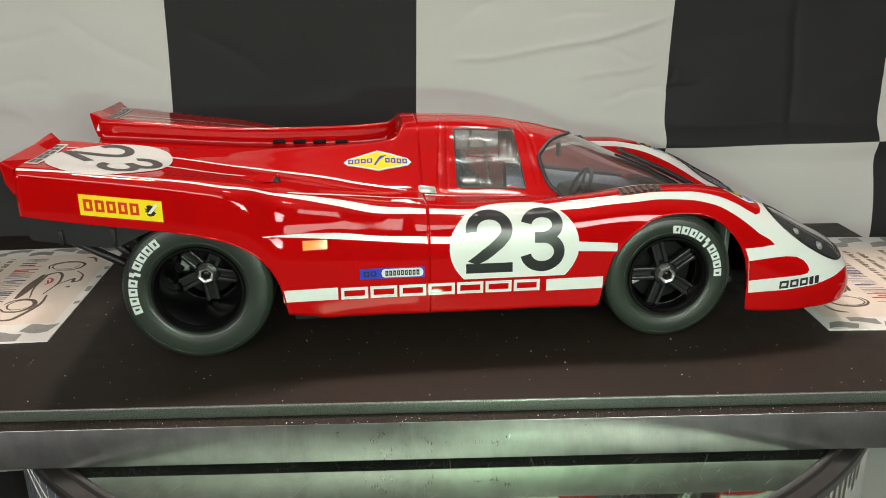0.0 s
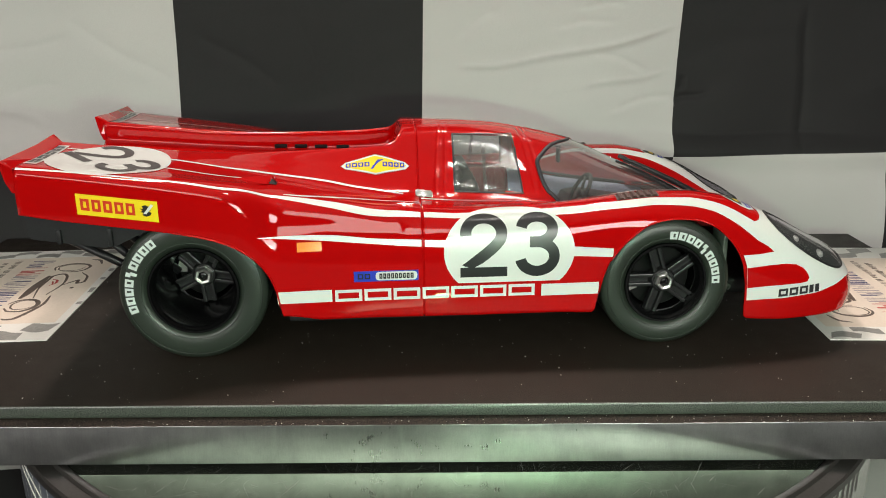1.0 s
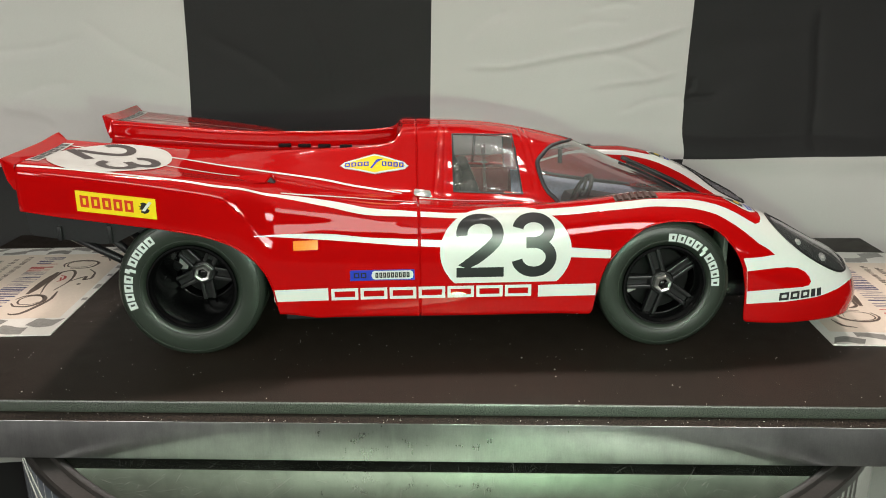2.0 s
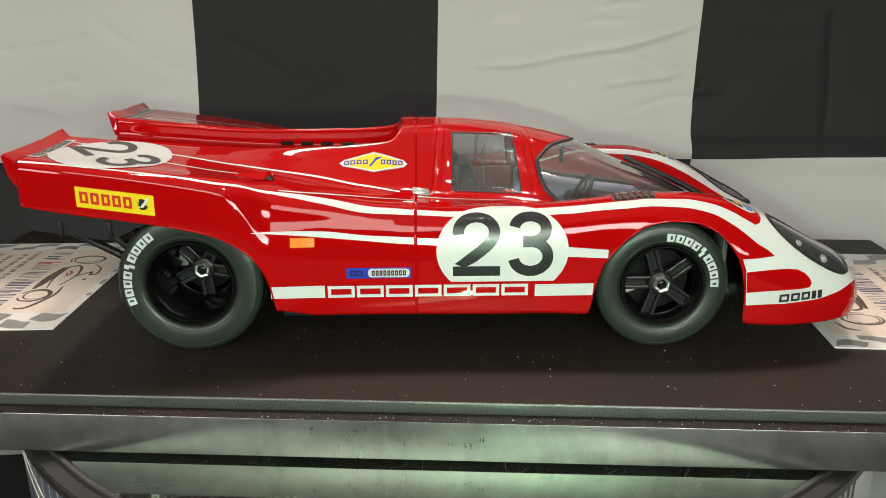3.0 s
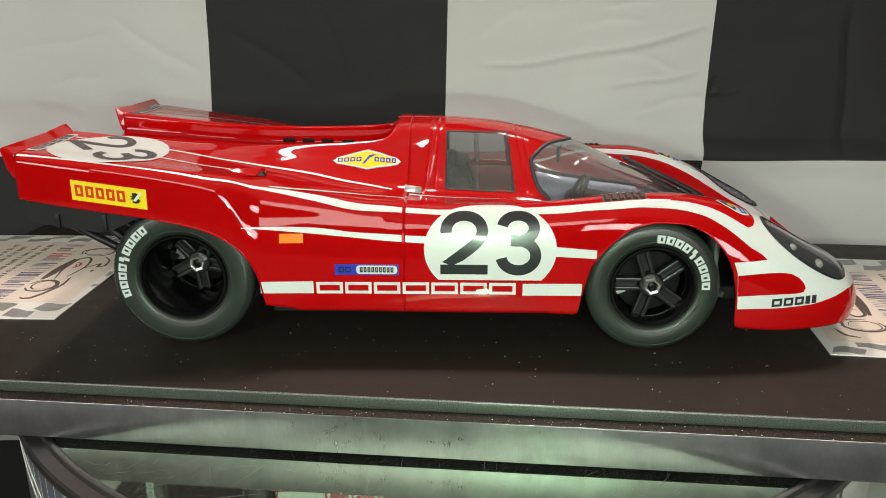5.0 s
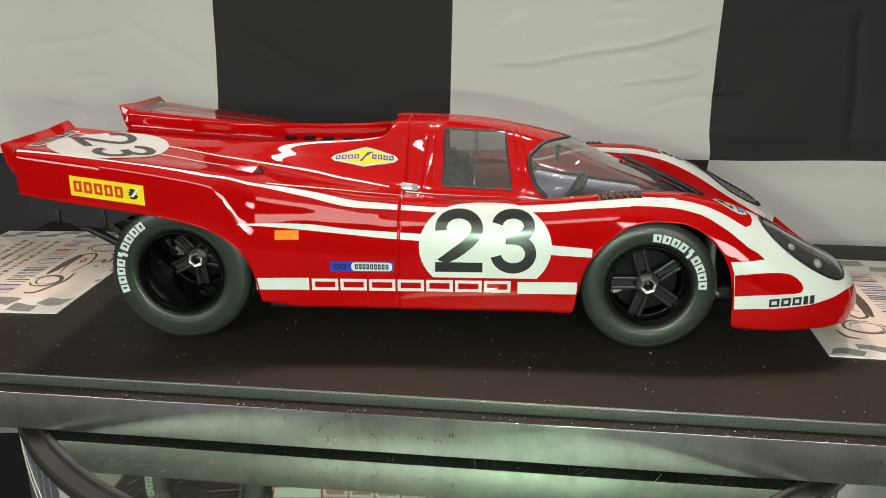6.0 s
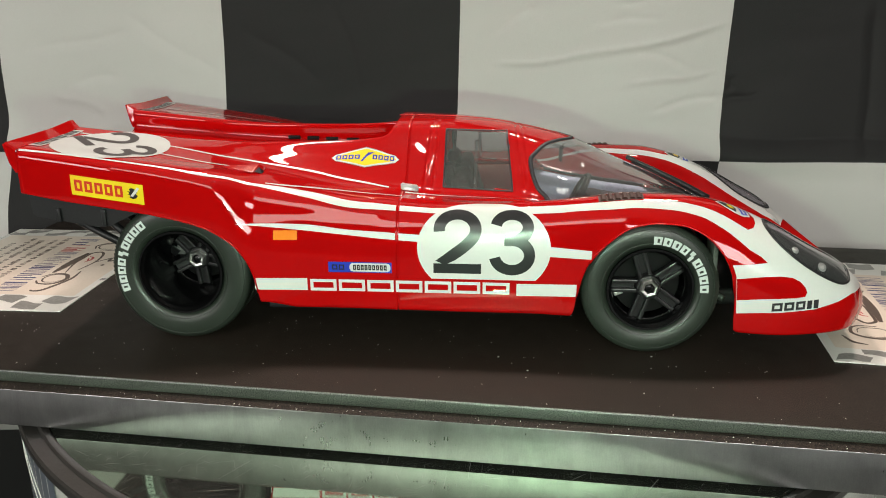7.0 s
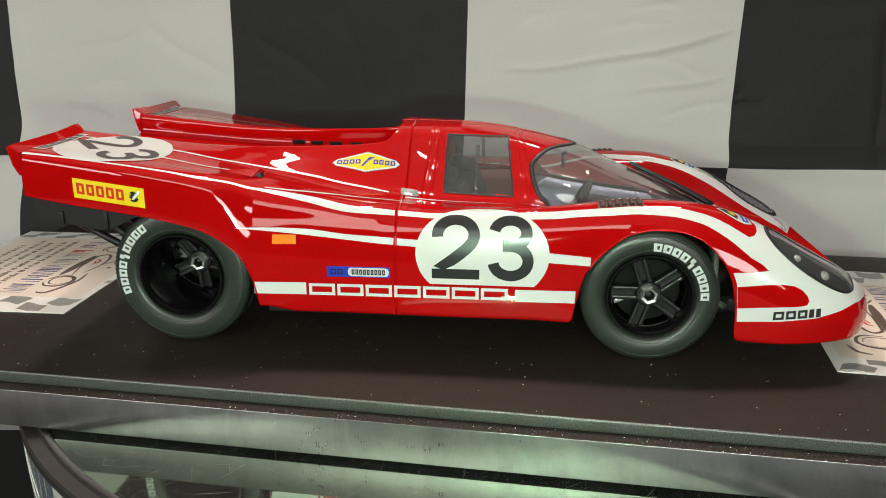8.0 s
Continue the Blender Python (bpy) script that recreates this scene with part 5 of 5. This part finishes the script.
# ---- wheels ----
def wheel(x, y, r, width, dish, lip, reach, first_spoke, letters, side):
    """Depth runs inwards from the outer face; the rim barrel carries tyre, spokes, nut and brake."""
    barrel = [(lip - 0.2, 2.5), (lip + 0.35, 0.6), (lip + 0.1, -0.3), (lip - 0.7, -0.3), (lip - 1.1, 0.7), (lip - 1.7, 1.2), (lip - 2.0, 2.2), (lip - 2.4, min(6, dish)), (reach + 0.3, dish + 3), (reach + 0.2, width - 3), (2, width - 2.5)]
    v, f = lathe(barrel, 96)
    hub = part("wheel", mesh_of("wheel", v, f, RIM), car, "black deep dish racing wheel" if dish > 8 else "black racing wheel", 35)
    hub.matrix_basis = pose(x * MM, y * MM, r * MM, 0, 0, 0 if side < 0 else 180)
    prof = [(lip - 0.3, 2.2), (lip + 0.5, 0.9), (lip + 1.2, 0.1), (lip + 2.2, -0.6), (lip + 5, -0.8), (r - 3.6, -0.7), (r - 1.9, -0.1), (r - 0.8, 0.6), (r - 0.15, 1.2), (r, 2.0), (r, 8), (r - 0.5, 8.4), (r - 0.5, 9.2), (r, 9.6),
            (r, width - 9.6), (r - 0.5, width - 9.2), (r - 0.5, width - 8.4), (r, width - 8), (r, width - 5), (r - 0.8, width - 1.5), (r - 4, width), (lip, width - 2)]
    v, f = lathe(prof, 200, ripple={7: 0.28, 8: 0.4, 9: 0.4, 10: 0.3})
    part("tyre", mesh_of("tyre", v, f, RUBBER), hub, "black treaded rubber tyre", 50)
    for rr in (r - 2.4, lip + 2.4):
        c = [(rr * math.cos(a), -0.35 if rr > 23 else -0.6, rr * math.sin(a)) for a in np.linspace(0, 2 * math.pi, 72, endpoint=False)]
        v, f = tube(c, 0.18, 5, True)
        part("sidewall_bead", mesh_of("sidewall_bead", v, f, RUBBER), hub)
    for k in range(5):
        a = radians(first_spoke + 72 * k)
        base = block(3.5, reach, dish + 1.5, dish + 2.8, -2.6, 2.6, 0.5)
        r1 = block(3.5, reach - 0.3, dish - 0.6, dish + 1.8, -2.75, -1.15, 0.45)
        r2 = block(3.5, reach - 0.3, dish - 0.6, dish + 1.8, 1.15, 2.75, 0.45)
        v, f = moved(joined(base, r1, r2), Matrix.Rotation(-a, 4, "Y"))
        part("spoke", mesh_of("spoke", v, f, SPOKE, smooth=False), hub, "black twin ridged spoke")
    v, f = lathe([(0.01, dish - 1), (4.6, dish - 1), (5.2, dish - 0.4), (5.6, dish + 3)], 32)
    part("hub_cap", mesh_of("hub_cap", v, f, SPOKE), hub, smooth_by=40)
    nut = []
    for rr, d in ((2.3, dish - 1.0), (2.3, dish - 3.4), (3.3, dish - 3.6), (4.0, dish - 2.9), (4.0, dish - 0.8)):
        for k in range(6):
            a = math.pi / 3 * k + 0.3
            nut.append((rr * math.cos(a), d, rr * math.sin(a)))
    f = [[i * 6 + k, (i + 1) * 6 + k, (i + 1) * 6 + (k + 1) % 6, i * 6 + (k + 1) % 6] for i in range(4) for k in range(6)]
    part("wheel_nut", mesh_of("wheel_nut", nut, [g[::-1] for g in f], STEEL, smooth=False), hub, "bare steel hexagonal wheel nut")
    v, f = lathe([(0.01, dish - 2.6), (1.3, dish - 2.6), (1.6, dish - 2.2), (2.2, dish - 1.6)], 16)
    part("axle_end", mesh_of("axle_end", v, f, RIM), hub)
    v, f = lathe([(4, dish + 6), (reach - 1.6, dish + 6), (reach - 1.3, dish + 6.4), (reach - 1.3, dish + 8)], 64)
    part("brake_disc", mesh_of("brake_disc", v, f, RECESS_BLACK), hub, "dark brake disc", 40)
    c = [((reach + 0.1) * math.cos(a), dish + 2.4, (reach + 0.1) * math.sin(a)) for a in np.linspace(0, 2 * math.pi, 64, endpoint=False)]
    v, f = tube(c, 0.3, 6, True)
    part("spoke_ring", mesh_of("spoke_ring", v, f, RIM), hub)
    cal = []
    for a0 in (np.linspace(2.55, 3.1, 5) if dish > 8 else (3.42, 3.56)):
        cal.append(moved(block(reach - 4.6, reach - 0.8, dish + 4.4, dish + 6, -0.75, 0.75, 0.2), Matrix.Rotation(-a0, 4, "Y")))
    v, f = joined(*cal)
    part("brake_caliper", mesh_of("brake_caliper", v, f, STEEL, smooth=False), hub, "bright finned brake caliper")
    # lettering on the sidewall: plain hollow blocks round an arc, clockwise
    a0, a1, r0, r1 = letters
    slots = [0, 1, 2, 3, None, 5, 6, 7, 8]
    unit = (a1 - a0) / len(slots)

    def arc_block(b0, b1, q0, q1):
        m = 5
        v, f = [], []
        for t in range(m + 1):
            a = b0 + (b1 - b0) * t / m
            for q in (q0, q1):
                d = -0.95 - 0.04 if q < r - 3.6 else -0.9
                v.append((q * math.cos(a), d, q * math.sin(a)))
        for t in range(m):
            f.append([2 * t, 2 * t + 1, 2 * t + 3, 2 * t + 2] if b1 < b0 else [2 * t, 2 * t + 2, 2 * t + 3, 2 * t + 1])
        return v, f
    for k, slot in enumerate(slots):
        b0, b1 = a0 + unit * (k + 0.06), a0 + unit * (k + 0.9)
        st = 0.85
        da = st * 1.15 / r1 * (1 if b1 > b0 else -1)
        if slot is None:
            mid = (b0 + b1) / 2
            v, f = joined(arc_block(b0 + da * 0.4, mid + da * 0.5, r0 + 1.6, r1 + 0.2), arc_block(mid - da * 0.4, b1 - da * 0.6, r0 - 0.6, r1 - 1.4))
        else:
            v, f = joined(arc_block(b0, b1, r1 - st, r1), arc_block(b0, b1, r0, r0 + st), arc_block(b0, b0 + da * 1.5, r0 + st, r1 - st), arc_block(b1 - da, b1, r0 + st, r1 - st))
        part("sidewall_block", mesh_of("sidewall_block", v, f, LETTER, smooth=False), hub, "white lettering block" if k == 0 else "")
    return hub


for side in (-1, 1):
    wheel(95.6, across_axis(95.6, 72.6, side), 27.4, 25 if side < 0 else 17, 4.6, 17.0, 14.8, 36, (radians(91), radians(-2), 19.2, 22.5), side)
    wheel(-97.2, across_axis(-97.2, 70.5, side), 29.5, 42, 21.5, 17.8, 12.8, 61, (radians(200), radians(121), 23.0, 26.4), side)
